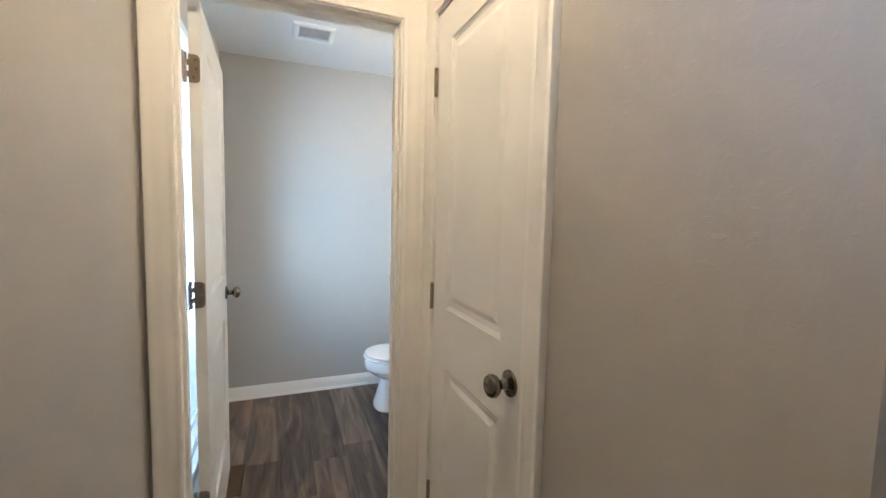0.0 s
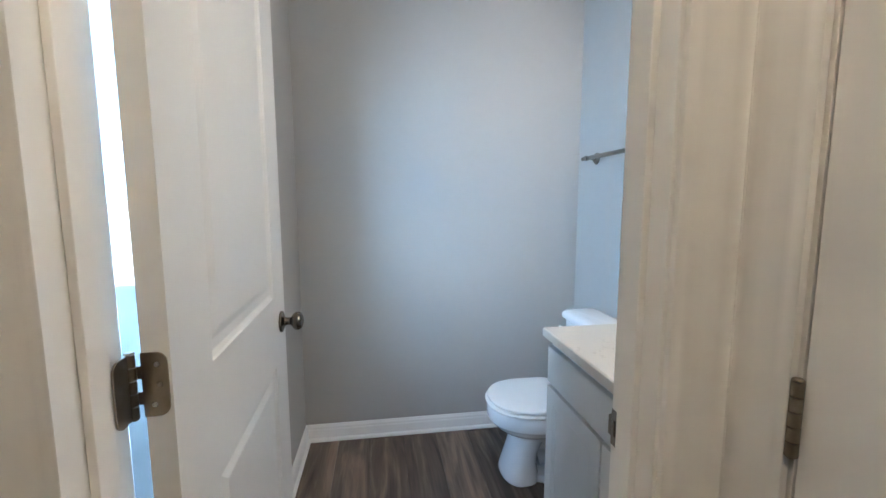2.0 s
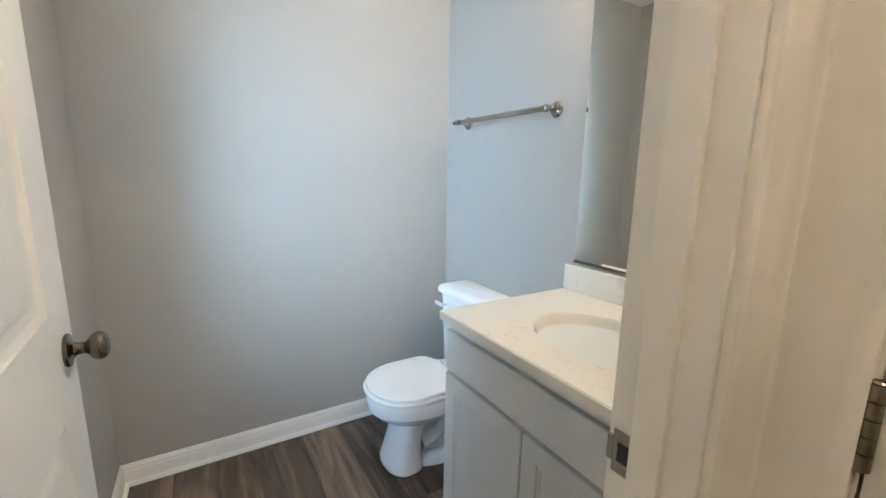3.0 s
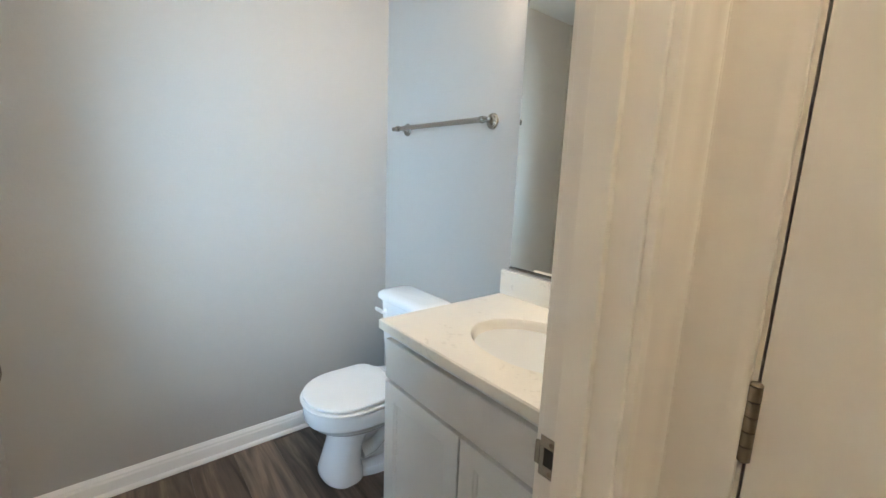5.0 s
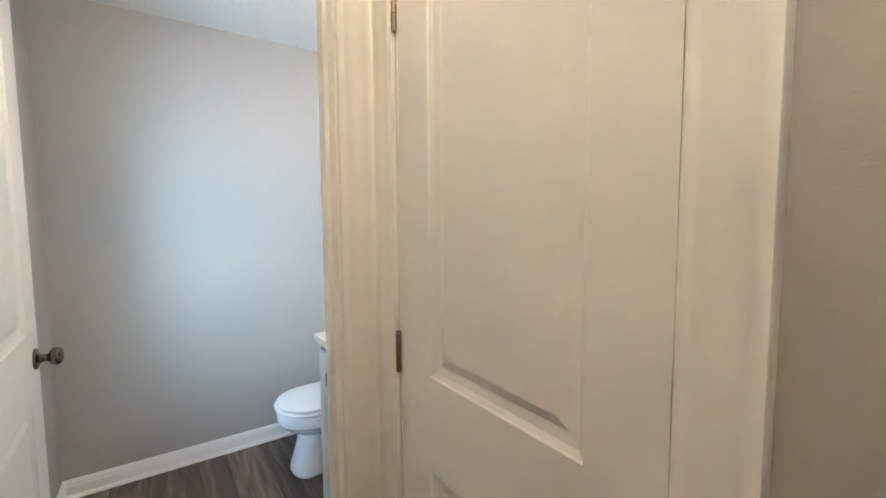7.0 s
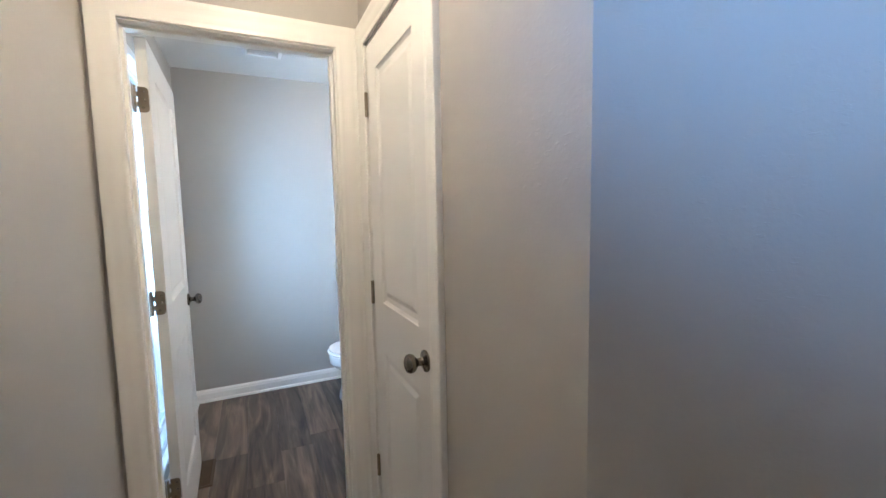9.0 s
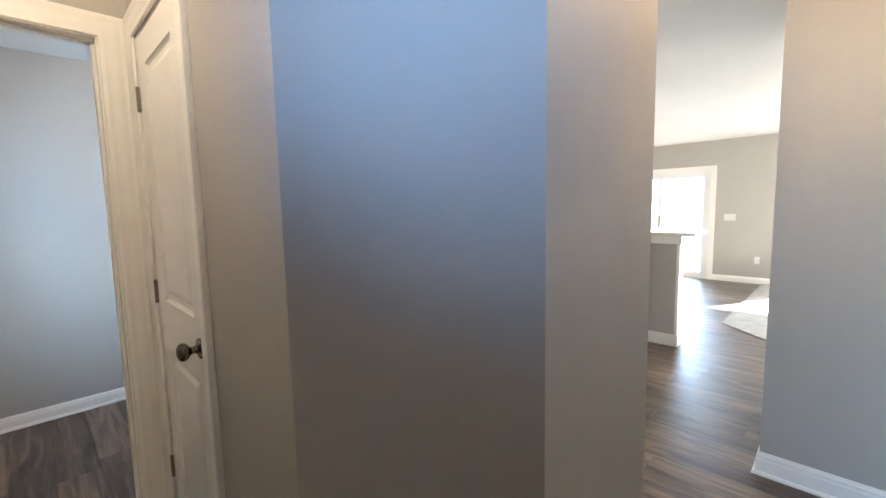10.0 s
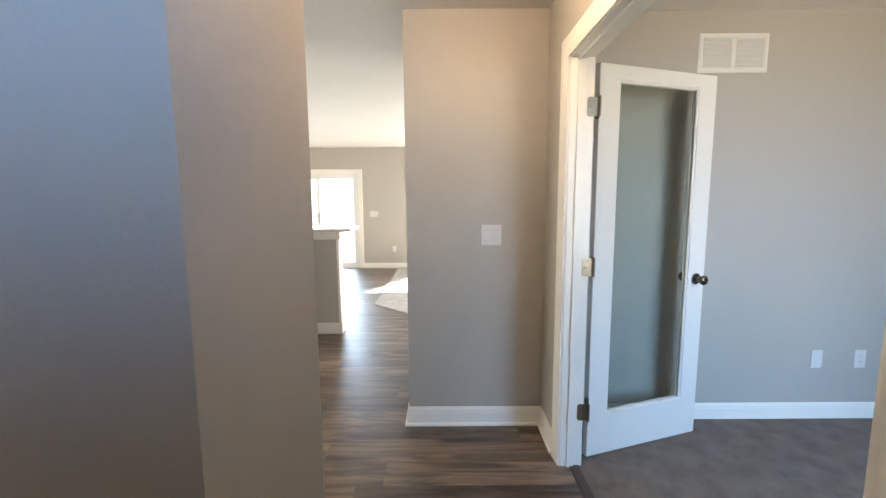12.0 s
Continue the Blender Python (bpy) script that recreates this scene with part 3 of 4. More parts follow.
loops = [lp(0.0015, 0), gp(0), gp(FT), lp(0.0015, FT), lp(0, FT - 0.0015), lp(0, 0.0015), lp(0.0015, 0)]
vs = [[bm.verts.new(p) for p in loop] for loop in loops]
for a, b in zip(vs, vs[1:]):
    for i in range(4):
        bm.faces.new((a[i], a[(i + 1) % 4], b[(i + 1) % 4], b[i]))
bmesh.ops.remove_doubles(bm, verts=bm.verts, dist=1e-5)
bmesh.ops.recalc_face_normals(bm, faces=bm.faces)
part("door_leaf", bm, DOORW, fd)
bm = bmesh.new()
for y0, y1 in ((0.004, 0.014), (FT - 0.014, FT - 0.004)):
    for it in ((st, st + 0.012, y0, y1, G0, G1), (FW - st - 0.012, FW - st, y0, y1, G0, G1), (st + 0.012, FW - st - 0.012, y0, y1, G0, G0 + 0.012), (st + 0.012, FW - st - 0.012, y0, y1, G1 - 0.012, G1)):
        box(bm, *it, bevel=0.003, seg=1)
part("glazing_bead", bm, DOORW, fd)
pane = part("pane", boxes((st + 0.002, FW - st - 0.002, 0.0155, 0.0195, G0 + 0.002, G1 - 0.002)), GLASS, fd, "clear glass pane")
pane.visible_shadow = False
knob(fd, pose(FW - 0.062, FT, 0.925, -90, 0, 0))
knob(fd, pose(FW - 0.062, 0, 0.925, 90, 0, 0))
for z in (1.822, 1.055, 0.30):
    h = part("hinge", knuckles(), BRONZE, fd, "aged nickel butt hinge", smooth=True)
    h.matrix_basis = fd.matrix_basis.inverted() @ pose(1.757, -2.738, z)
    lf = leaf_plate(0.032, 0.089, 0.0025)
    q = part("hinge_leaf", lf, BRONZE, h)
    q.matrix_basis = h.matrix_basis.inverted() @ pose(-0.001, -0.002, z - 0.014, 0, 0, 90)
    lf = leaf_plate(0.052, 0.089, 0.0025)
    q = part("jamb_leaf", lf, BRONZE, h)
    q.matrix_basis = pose(0.0095, 0.003, 0, 0, 0, 90)
    for sy, sz in ((0.028, 0.028), (0.040, 0.0), (0.028, -0.028)):
        part("screw", screw_heads(bmesh.new(), [(0.0095, sy, sz)], (-1, 0, 0)), NICKEL, h)

# ---- lamps ----


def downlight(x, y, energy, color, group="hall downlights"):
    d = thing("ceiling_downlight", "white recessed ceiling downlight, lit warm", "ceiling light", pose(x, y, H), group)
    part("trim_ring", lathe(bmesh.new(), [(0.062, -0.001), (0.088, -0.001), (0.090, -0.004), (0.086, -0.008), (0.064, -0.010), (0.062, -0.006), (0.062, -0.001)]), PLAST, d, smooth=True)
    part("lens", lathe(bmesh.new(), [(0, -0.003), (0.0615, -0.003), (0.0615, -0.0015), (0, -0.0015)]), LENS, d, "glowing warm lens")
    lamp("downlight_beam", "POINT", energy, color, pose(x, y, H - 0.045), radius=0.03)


downlight(1.28, -2.10, 1.3, (1.0, 0.69, 0.38))
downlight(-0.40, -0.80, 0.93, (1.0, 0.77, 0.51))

# ---- bathroom ----


def toilet():
    t = thing("toilet", "white porcelain toilet with its lid shut", "toilet", pose(XE, 1.350, 0, 0, 0, 180))

    def egg(x0, x1, b, z, n=44, sq=2.25, shift=0.58, rear=3.2):
        cx = x0 + (x1 - x0) * shift
        pts = []
        for i in range(n):
            a = 2 * math.pi * i / n
            c, s = math.cos(a), math.sin(a)
            ax = (x1 - cx) if c > 0 else (cx - x0)
            e = 2 / (2.0 if c > 0 else rear)
            pts.append(Vector((cx + ax * math.copysign(abs(c) ** e, c), b * math.copysign(abs(s) ** (2 / sq), s), z)))
        return pts

    bm = bmesh.new()
    loft(bm, [egg(0.39, 0.566, 0.116, 0.0), egg(0.39, 0.570, 0.119, 0.008), egg(0.39, 0.566, 0.115, 0.03), egg(0.40, 0.550, 0.103, 0.08), egg(0.39, 0.534, 0.094, 0.14), egg(0.36, 0.524, 0.089, 0.19), egg(0.28, 0.524, 0.090, 0.212),
              egg(0.16, 0.540, 0.108, 0.226), egg(0.10, 0.578, 0.143, 0.244), egg(0.08, 0.604, 0.163, 0.266), egg(0.07, 0.616, 0.173, 0.284), egg(0.06, 0.627, 0.182, 0.290), egg(0.06, 0.631, 0.185, 0.298), egg(0.06, 0.631, 0.185, 0.346), egg(0.06, 0.628, 0.183, 0.355), egg(0.06, 0.618, 0.175, 0.360)])
    part("bowl", bm, PORC, t, smooth=True)
    bm = bmesh.new()
    loft(bm, [egg(0.08, 0.47, 0.117, 0.0), egg(0.08, 0.47, 0.117, 0.022), egg(0.085, 0.46, 0.109, 0.034), egg(0.10, 0.43, 0.080, 0.042)])
    tube = [(0.40, 0.09), (0.345, 0.10), (0.30, 0.135), (0.265, 0.18), (0.225, 0.20), (0.185, 0.18), (0.165, 0.13), (0.16, 0.07), (0.16, 0.01)]
    rings = []
    for i, (cx, cz) in enumerate(tube):
        a, b = tube[max(i - 1, 0)], tube[min(i + 1, len(tube) - 1)]
        d = Vector((b[0] - a[0], 0, b[1] - a[1])).normalized()
        u, v = Vector((0, 1, 0)), d.cross(Vector((0, 1, 0)))
        rings.append([Vector((cx, 0, cz)) + u * 0.080 * math.cos(2 * math.pi * k / 24) + v * 0.046 * math.sin(2 * math.pi * k / 24) for k in range(24)])
    loft(bm, rings)
    loft(bm, [egg(0.11, 0.42, 0.055, 0.04), egg(0.11, 0.42, 0.055, 0.24)])
    part("trapway", bm, PORC, t, smooth=True)
    bm = bmesh.new()
    loft(bm, [egg(0.185, 0.632, 0.182, 0.3615, rear=5), egg(0.18, 0.639, 0.187, 0.365, rear=5), egg(0.18, 0.640, 0.188, 0.373, rear=5), egg(0.185, 0.634, 0.184, 0.377, rear=5)])
    part("seat", bm, SEAT, t, smooth=True)
    bm = bmesh.new()
    loft(bm, [egg(0.241, 0.620, 0.171, 0.3815, rear=9, shift=0.52), egg(0.236, 0.629, 0.179, 0.384, rear=9, shift=0.52), egg(0.236, 0.630, 0.180, 0.392, rear=9, shift=0.52), egg(0.239, 0.627, 0.177, 0.396, rear=9, shift=0.52), egg(0.247, 0.615, 0.168, 0.398, rear=9, shift=0.52), egg(0.29, 0.54, 0.11, 0.3995, rear=9, shift=0.52)])
    part("lid", bm, SEAT, t, "flat white closed lid", smooth=True)
    for y in (-0.07, 0.07):
        part("lid_hinge", boxes((0.185, 0.225, y - 0.022, y + 0.022, 0.361, 0.396), bevel=0.006), SEAT, t, smooth=True)

    def slab(x0, x1, b, z, r=0.035, n=6):
        pts = []
        for cx, cy, a0 in ((x1 - r, b - r, 0), (x0 + r, b - r, 90), (x0 + r, -b + r, 180), (x1 - r, -b + r, 270)):
            for i in range(n + 1):
                a = radians(a0 + 90 * i / n)
                pts.append(Vector((cx + r * math.cos(a), cy + r * math.sin(a), z)))
        return pts

    bm = bmesh.new()
    loft(bm, [slab(0.03, 0.155, 0.155, 0.355), slab(0.02, 0.165, 0.165, 0.38), slab(0.015, 0.172, 0.178, 0.55), slab(0.012, 0.177, 0.184, 0.714)])
    part("tank", bm, PORC, t, smooth=True)
    bm = bmesh.new()
    loft(bm, [slab(0.006, 0.184, 0.190, 0.7145), slab(0.003, 0.193, 0.198, 0.721), slab(0.003, 0.194, 0.199, 0.738), slab(0.005, 0.189, 0.195, 0.749), slab(0.010, 0.176, 0.183, 0.758), slab(0.026, 0.150, 0.158, 0.763)])
    part("tank_lid", bm, PORC, t, "domed tank lid", smooth=True)
    bm = lathe(bmesh.new(), [(0, 0), (0.014, 0), (0.014, 0.008), (0.008, 0.012), (0.008, 0.022), (0, 0.022)], pose(0.172, -0.130, 0.660, 0, 90, 0), 16)
    box(bm, 0.188, 0.200, -0.195, -0.120, 0.650, 0.670, bevel=0.005)
    part("flush_lever", bm, SEAT, t, "white flush lever", smooth=True)
    part("bolt_cap", lathe(bmesh.new(), [(0.013, 0), (0.013, 0.008), (0.009, 0.016), (0, 0.018)], pose(0.30, 0.128, 0), 14), SEAT, t, smooth=True)
    bm = bmesh.new()
    lathe(bm, [(0, 0), (0.004, 0), (0.004, 0.34), (0, 0.34)], pose(0.05, 0.14, 0.16), 10)
    part("supply_hose", bm, NICKEL, t, "braided supply hose", smooth=True)
    return t


toilet()

VY0, VY1 = T + 0.003, 0.860


def shaker(w, h, th, rail=0.052, sink=0.007):
    """A cabinet front in y (0..w), z (0..h), its face at x = 0 looking along -x."""
    bm = bmesh.new()
    lp = lambda i, x: [(x, y, z) for y, z in ((i, i), (w - i, i), (w - i, h - i), (i, h - i))]
    ring_faces(bm, [lp(0, th), lp(0, 0.0015), lp(0.0015, 0), lp(rail, 0), lp(rail + 0.004, 0.003), lp(rail + 0.010, 0.004), lp(rail + 0.013, sink)])
    bm.faces.new([bm.verts.new(p) for p in lp(0, th)])
    bmesh.ops.recalc_face_normals(bm, faces=bm.faces)
    return bm


van = thing("vanity_cabinet", "white painted vanity cabinet with two shaker doors under a countertop", "cabinet", pose(0, 0, 0))
part("body", boxes((0.131, XE - 0.002, VY0, VY1, 0.10, 0.851), bevel=0.001), CABW, van)
part("toe_kick", boxes((0.195, XE - 0.002, VY0, VY1, 0.0, 0.10)), CABW, van)
bm = bmesh.new()
lp = lambda i, x: [(x, y, z) for y, z in ((VY0 + 0.006 + i, 0.694 + i), (VY1 - 0.006 - i, 0.694 + i), (VY1 - 0.006 - i, 0.822 - i), (VY0 + 0.006 + i, 0.822 - i))]
ring_faces(bm, [lp(0, 0.131), lp(0, 0.1145), lp(0.003, 0.112), lp(0.01, 0.1115)])
part("false_drawer_front", bm, CABW, van, "plain flat drawer front")
mid = (VY0 + VY1) / 2 + 0.004
for y0, y1 in ((VY0 + 0.006, mid - 0.003), (mid + 0.003, VY1 - 0.006)):
    o = part("cabinet_door", shaker(y1 - y0, 0.570, 0.019), CABW, van, "shaker cabinet door")
    o.matrix_basis = pose(0.112, y0, 0.112)

ct = thing("vanity_countertop", "cream speckled marble countertop with an integral oval sink", "countertop", pose(0, 0, 0))
CX0, CX1, CY0, CY1, CZ = 0.100, XE - 0.002, VY0, 0.876, 0.882
SX, SY, SA, SB = 0.368, 0.468, 0.163, 0.212


def sink_top():
    bm = bmesh.new()
    n = 64
    ell = lambda k, z: [Vector((SX + SA * k * math.cos(2 * math.pi * i / n), SY + SB * k * math.sin(2 * math.pi * i / n), z)) for i in range(n)]
    rect = []
    for i in range(n):
        c, s = math.cos(2 * math.pi * i / n), math.sin(2 * math.pi * i / n)
        k = min(((CX1 if c > 0 else CX0) - SX) / c if abs(c) > 1e-6 else 9, ((CY1 if s > 0 else CY0) - SY) / s if abs(s) > 1e-6 else 9)
        rect.append(Vector((SX + c * k, SY + s * k, CZ)))
    for cx in (CX0, CX1):
        for cy in (CY0, CY1):
            j = min(range(n), key=lambda i: (rect[i] - Vector((cx, cy, CZ))).length)
            rect[j] = Vector((cx, cy, CZ))
    low = [p - Vector((0, 0, 0.030)) for p in rect]
    inset = [Vector((min(max(p.x, CX0 + 0.004), CX1 - 0.0), min(max(p.y, CY0), CY1 - 0.004), CZ)) for p in rect]
    edge = [Vector((p.x, p.y, CZ - 0.004)) for p in rect]
    loft(bm, [low, edge, inset, ell(1.0, CZ), ell(0.985, CZ - 0.003), ell(0.965, CZ - 0.012), ell(0.92, CZ - 0.045), ell(0.80, CZ - 0.090), ell(0.58, CZ - 0.118), ell(0.28, CZ - 0.128), ell(0.10, CZ - 0.130)], cap0=False)
    return bm


part("top", sink_top(), QUARTZ, ct, smooth=True)
part("backsplash", boxes((XE - 0.022, XE - 0.002, VY0, CY1, CZ + 0.0005, 0.976), bevel=0.003), QUARTZ, ct)
part("drain", lathe(bmesh.new(), [(0, 0.004), (0.016, 0.004), (0.021, 0.001), (0.021, -0.004)], pose(SX, SY, CZ - 0.129), 20), NICKEL, ct, smooth=True)

fa = thing("faucet", "satin nickel faucet with a curved spout on the countertop", "faucet", pose(0.585, SY - 0.015, CZ))
part("base", lathe(bmesh.new(), [(0, 0), (0.027, 0), (0.027, 0.006), (0.020, 0.012), (0.017, 0.03), (0.018, 0.075), (0.012, 0.085), (0, 0.086)], n=24), NICKEL, fa, smooth=True)
bm = bmesh.new()
ang = [radians(90 - 14 * i) for i in range(10)]
cen = [Vector((-0.012 - 0.055 * (1 - math.sin(a)) - 0.06 * (i / 9), 0, 0.055 + 0.02 * math.sin(a * 1.3) - 0.004 * i)) for i, a in enumerate(ang)]
rings = []
for i, c in enumerate(cen):
    d = (cen[min(i + 1, 9)] - cen[max(i - 1, 0)]).normalized()
    u = Vector((0, 1, 0))
    v = d.cross(u)
    r = 0.014 - 0.0004 * i
    rings.append([c + (u * math.cos(2 * math.pi * k / 14) + v * math.sin(2 * math.pi * k / 14)) * r for k in range(14)])
loft(bm, rings)
part("spout", bm, NICKEL, fa, smooth=True)
part("lever", box(bmesh.new(), -0.01, 0.055, -0.009, 0.009, 0.088, 0.100, bevel=0.004), NICKEL, fa, smooth=True)

mi = thing("wall_mirror", "frameless wall mirror above the vanity backsplash", "mirror", pose(0, 0, 0))
bm = bmesh.new()
lp = lambda i, x: [(x, y, z) for y, z in ((VY0 + 0.03 + i, 0.992 + i), (0.846 - i, 0.992 + i), (0.846 - i, 2.02 - i), (VY0 + 0.03 + i, 2.02 - i))]
ring_faces(bm, [lp(0, XE - 0.0015), lp(0, XE - 0.004), lp(0.0015, XE - 0.0055), lp(0.012, XE - 0.0075)])
bmesh.ops.recalc_face_normals(bm, faces=bm.faces)
part("mirror_pane", bm, MIRROR, mi)
part("channel", boxes((XE - 0.010, XE - 0.001, VY0 + 0.03, 0.846, 0.985, 0.9915)), NICKEL, mi, "thin metal channel under the mirror")

vl = thing("vanity_light", "satin nickel vanity light with three glowing glass shades above the mirror", "wall light", pose(XE, 0.49, 2.16))
part("backplate", box(bmesh.new(), -0.022, -0.001, -0.28, 0.28, -0.05, 0.05, bevel=0.008), NICKEL, vl, smooth=True)
for y in (-0.2, 0.0, 0.2):
    arm = part("arm", lathe(bmesh.new(), [(0, 0), (0.008, 0), (0.008, 0.075), (0, 0.075)], pose(-0.02, y, 0, 0, -90, 0), 12), NICKEL, vl, smooth=True)
    part("shade", lathe(bmesh.new(), [(0.022, 0.0), (0.032, 0.02), (0.048, 0.09), (0.05, 0.11), (0.047, 0.11), (0.030, 0.022), (0.020, 0.002)], pose(-0.095, y, 0.02), 24), LENS, vl, "glowing frosted glass shade", smooth=True)
    lamp("vanity_bulb", "POINT", 0.38, (1.0, 0.85, 0.69), pose(XE - 0.095, 0.49 + y, 2.145), radius=0.012)

tb = thing("towel_bar", "satin nickel towel bar on the wall above the toilet", "towel bar", pose(XE, 0, 1.544))
for y in (0.985, 1.575):
    part("post", lathe(bmesh.new(), [(0, 0), (0.029, 0), (0.031, 0.003), (0.029, 0.007), (0.023, 0.010), (0.0225, 0.014), (0.014, 0.018), (0.0085, 0.028), (0.008, 0.046), (0.012, 0.051), (0.0145, 0.060), (0.012, 0.069), (0.006, 0.073), (0, 0.0735)], pose(-0.0005, y, 0, 0, -90, 0), 28), NICKEL, tb, "turned post on a round flange", smooth=True)
bm = lathe(bmesh.new(), [(0, -0.05), (0.0075, -0.046), (0.0105, -0.038), (0.0075, -0.030), (0.0085, -0.024), (0.0108, -0.018), (0.0108, 0.61), (0.0085, 0.614), (0.0075, 0.62), (0.0105, 0.628), (0.0075, 0.637), (0, 0.64)], pose(-0.060, 0.985, 0, -90, 0, 0), 20)
part("bar", bm, NICKEL, tb, smooth=True)


def slatted(name, label, cat, m, w, h, slats, mat, back=DARK, rim=0.024, depth=0.012, vertical=False, mullion=False):
    """A framed grille in local x (w) and y (h), facing +z."""
    g = thing(name, label, cat, m)
    # sheet coloured as the shade behind the slats
    part("shade_backing", boxes((-w / 2 + 0.01, w / 2 - 0.01, -h / 2 + 0.01, h / 2 - 0.01, 0.0005, 0.002)), back, g)
    bm = bmesh.new()
    lp = lambda i, z: [(x, y, z) for x, y in ((-w / 2 + i, -h / 2 + i), (w / 2 - i, -h / 2 + i), (w / 2 - i, h / 2 - i), (-w / 2 + i, h / 2 - i))]
    vs = [[bm.verts.new(p) for p in lp(i, z)] for i, z in ((0, 0.0), (0.0, 0.003), (0.004, depth * 0.7), (rim * 0.7, depth), (rim, depth * 0.8), (rim, 0.002))]
    for a, b in zip(vs, vs[1:]):
        for i in range(4):
            bm.faces.new((a[i], a[(i + 1) % 4], b[(i + 1) % 4], b[i]))
    bmesh.ops.recalc_face_normals(bm, faces=bm.faces)
    part("frame", bm, mat, g)
    a, b = (w, h) if not vertical else (h, w)
    first = None
    for i in range(slats):
        v = -b / 2 + rim + (b - 2 * rim) * (i + 0.5) / slats
        bmm = box(bmesh.new(), -a / 2 + rim, a / 2 - rim, -(b - 2 * rim) / slats * 0.34, (b - 2 * rim) / slats * 0.34, -0.0008, 0.0008) if first is None else None
        if first is None:
            first = part("slat", bmm, mat, g)
            o = first
        else:
            o = new("slat", first.data)
            o.parent = g
        o.matrix_basis = (pose(0, v, depth * 0.55, 28) if not vertical else pose(v, 0, depth * 0.55, 0, 0, 90) @ pose(0, 0, 0, 28))
    if mullion:
        part("mullion", box(bmesh.new(), -0.012, 0.012, -h / 2 + rim, h / 2 - rim, 0.002, depth, bevel=0.002), mat, g)
    return g


slatted("exhaust_vent", "white slatted exhaust vent in the bathroom ceiling", "vent", pose(-0.315, 1.205, H, 180, 0, 0), 0.235, 0.225, 11, GRILLE, back=material("vent_shadow", (0.30, 0.30, 0.30), 0.8), depth=0.016, rim=0.03)
slatted("floor_register", "brown metal floor register by the wall", "floor vent", pose(-0.745, 0.772, 0.001, 0, 0, 0), 0.10, 0.27, 16, REGIST, rim=0.014, depth=0.006)

# ---- hall and office fittings ----
slatted("return_grille", "white return-air grille high on the office wall", "vent", pose(XO, -3.66, 2.21, 90, 0, -90), 0.40, 0.215, 24, GRILLE, back=material("grille_shadow", (0.22, 0.215, 0.21), 0.8), depth=0.010, rim=0.026, mullion=True)


def plate(name, label, cat, m, w=0.070, h=0.115, kind="outlet", gangs=1):
    """A wall plate in local x (w) and z (h), facing -y."""
    g = thing(name, label, cat, m)
    part("plate", box(bmesh.new(), -w / 2, w / 2, -0.006, -0.0005, -h / 2, h / 2, bevel=0.003), PLAST, g)
    for k in range(gangs):
        x = (k - (gangs - 1) / 2) * 0.046
        if kind == "switch":
            bm = bmesh.new()
            loft(bm, [[Vector((x + a * 0.0165, y, zz * 0.033)) for a, zz, y in ((-1, -1, -0.0058), (1, -1, -0.0058), (1, 1, -0.0058), (-1, 1, -0.0058))],
                      [Vector((x + a * 0.0155, y, zz * 0.032)) for a, zz, y in ((-1, -1, -0.0075), (1, -1, -0.0075), (1, 1, -0.0105), (-1, 1, -0.0105))]])
            part("rocker", bm, PLAST, g, "white rocker")
            # greyer rim painted as the shade round the rocker
            part("rocker_gap_shade", boxes((x - 0.0175, x + 0.0175, -0.0062, -0.004, -0.0345, 0.0345)), material("plate_shadow", (0.45, 0.44, 0.42), 0.6), g)
        elif kind == "outlet":
            for dz in (-0.019, 0.019):
                s = part("socket", lathe(bmesh.new(), [(0.0165, 0.0), (0.0165, 0.002), (0.015, 0.0025), (0, 0.0025)], pose(x, -0.006, dz, 90, 0, 0), 18), PLAST, g)
                for dx in (-0.006, 0.006):
                    part("slot", boxes((x + dx - 0.001, x + dx + 0.001, -0.0090, -0.0086, dz - 0.001, dz + 0.007)), DARK, s)
        else:
            for dz in (-0.042, 0.042):
                part("screw", lathe(bmesh.new(), [(0, 0.0012), (0.0028, 0.0010), (0.0034, 0)], pose(x, -0.006, dz, 90, 0, 0), 10), PLAST, g)
    return g


plate("light_switch", "white double rocker light switch on the greige wall", "light switch", pose(XS, -2.283, 1.182, 0, 0, -90), w=0.118, h=0.120, kind="switch", gangs=2)
plate("wall_outlet", "white double socket outlet on the office wall", "outlet", pose(XO, -4.588, 0.39, 0, 0, -90))
plate("blank_plate", "blank white wall plate on the office wall", "wall plate", pose(XO, -4.318, 0.39, 0, 0, -90), kind="blank")
plate("wall_outlet", "white double socket outlet on the passage wall", "outlet", pose(0.735, -1.605, 0.435, 0, 0, 0))
plate("light_switch", "white light switch beside the sliding door", "light switch", pose(XG, -0.575, 1.11, 0, 0, -90), w=0.164, h=0.115, kind="switch", gangs=3)
plate("wall_outlet", "white outlet on the living room wall", "outlet", pose(XG, -0.98, 0.39, 0, 0, -90))

# ---- windows ----


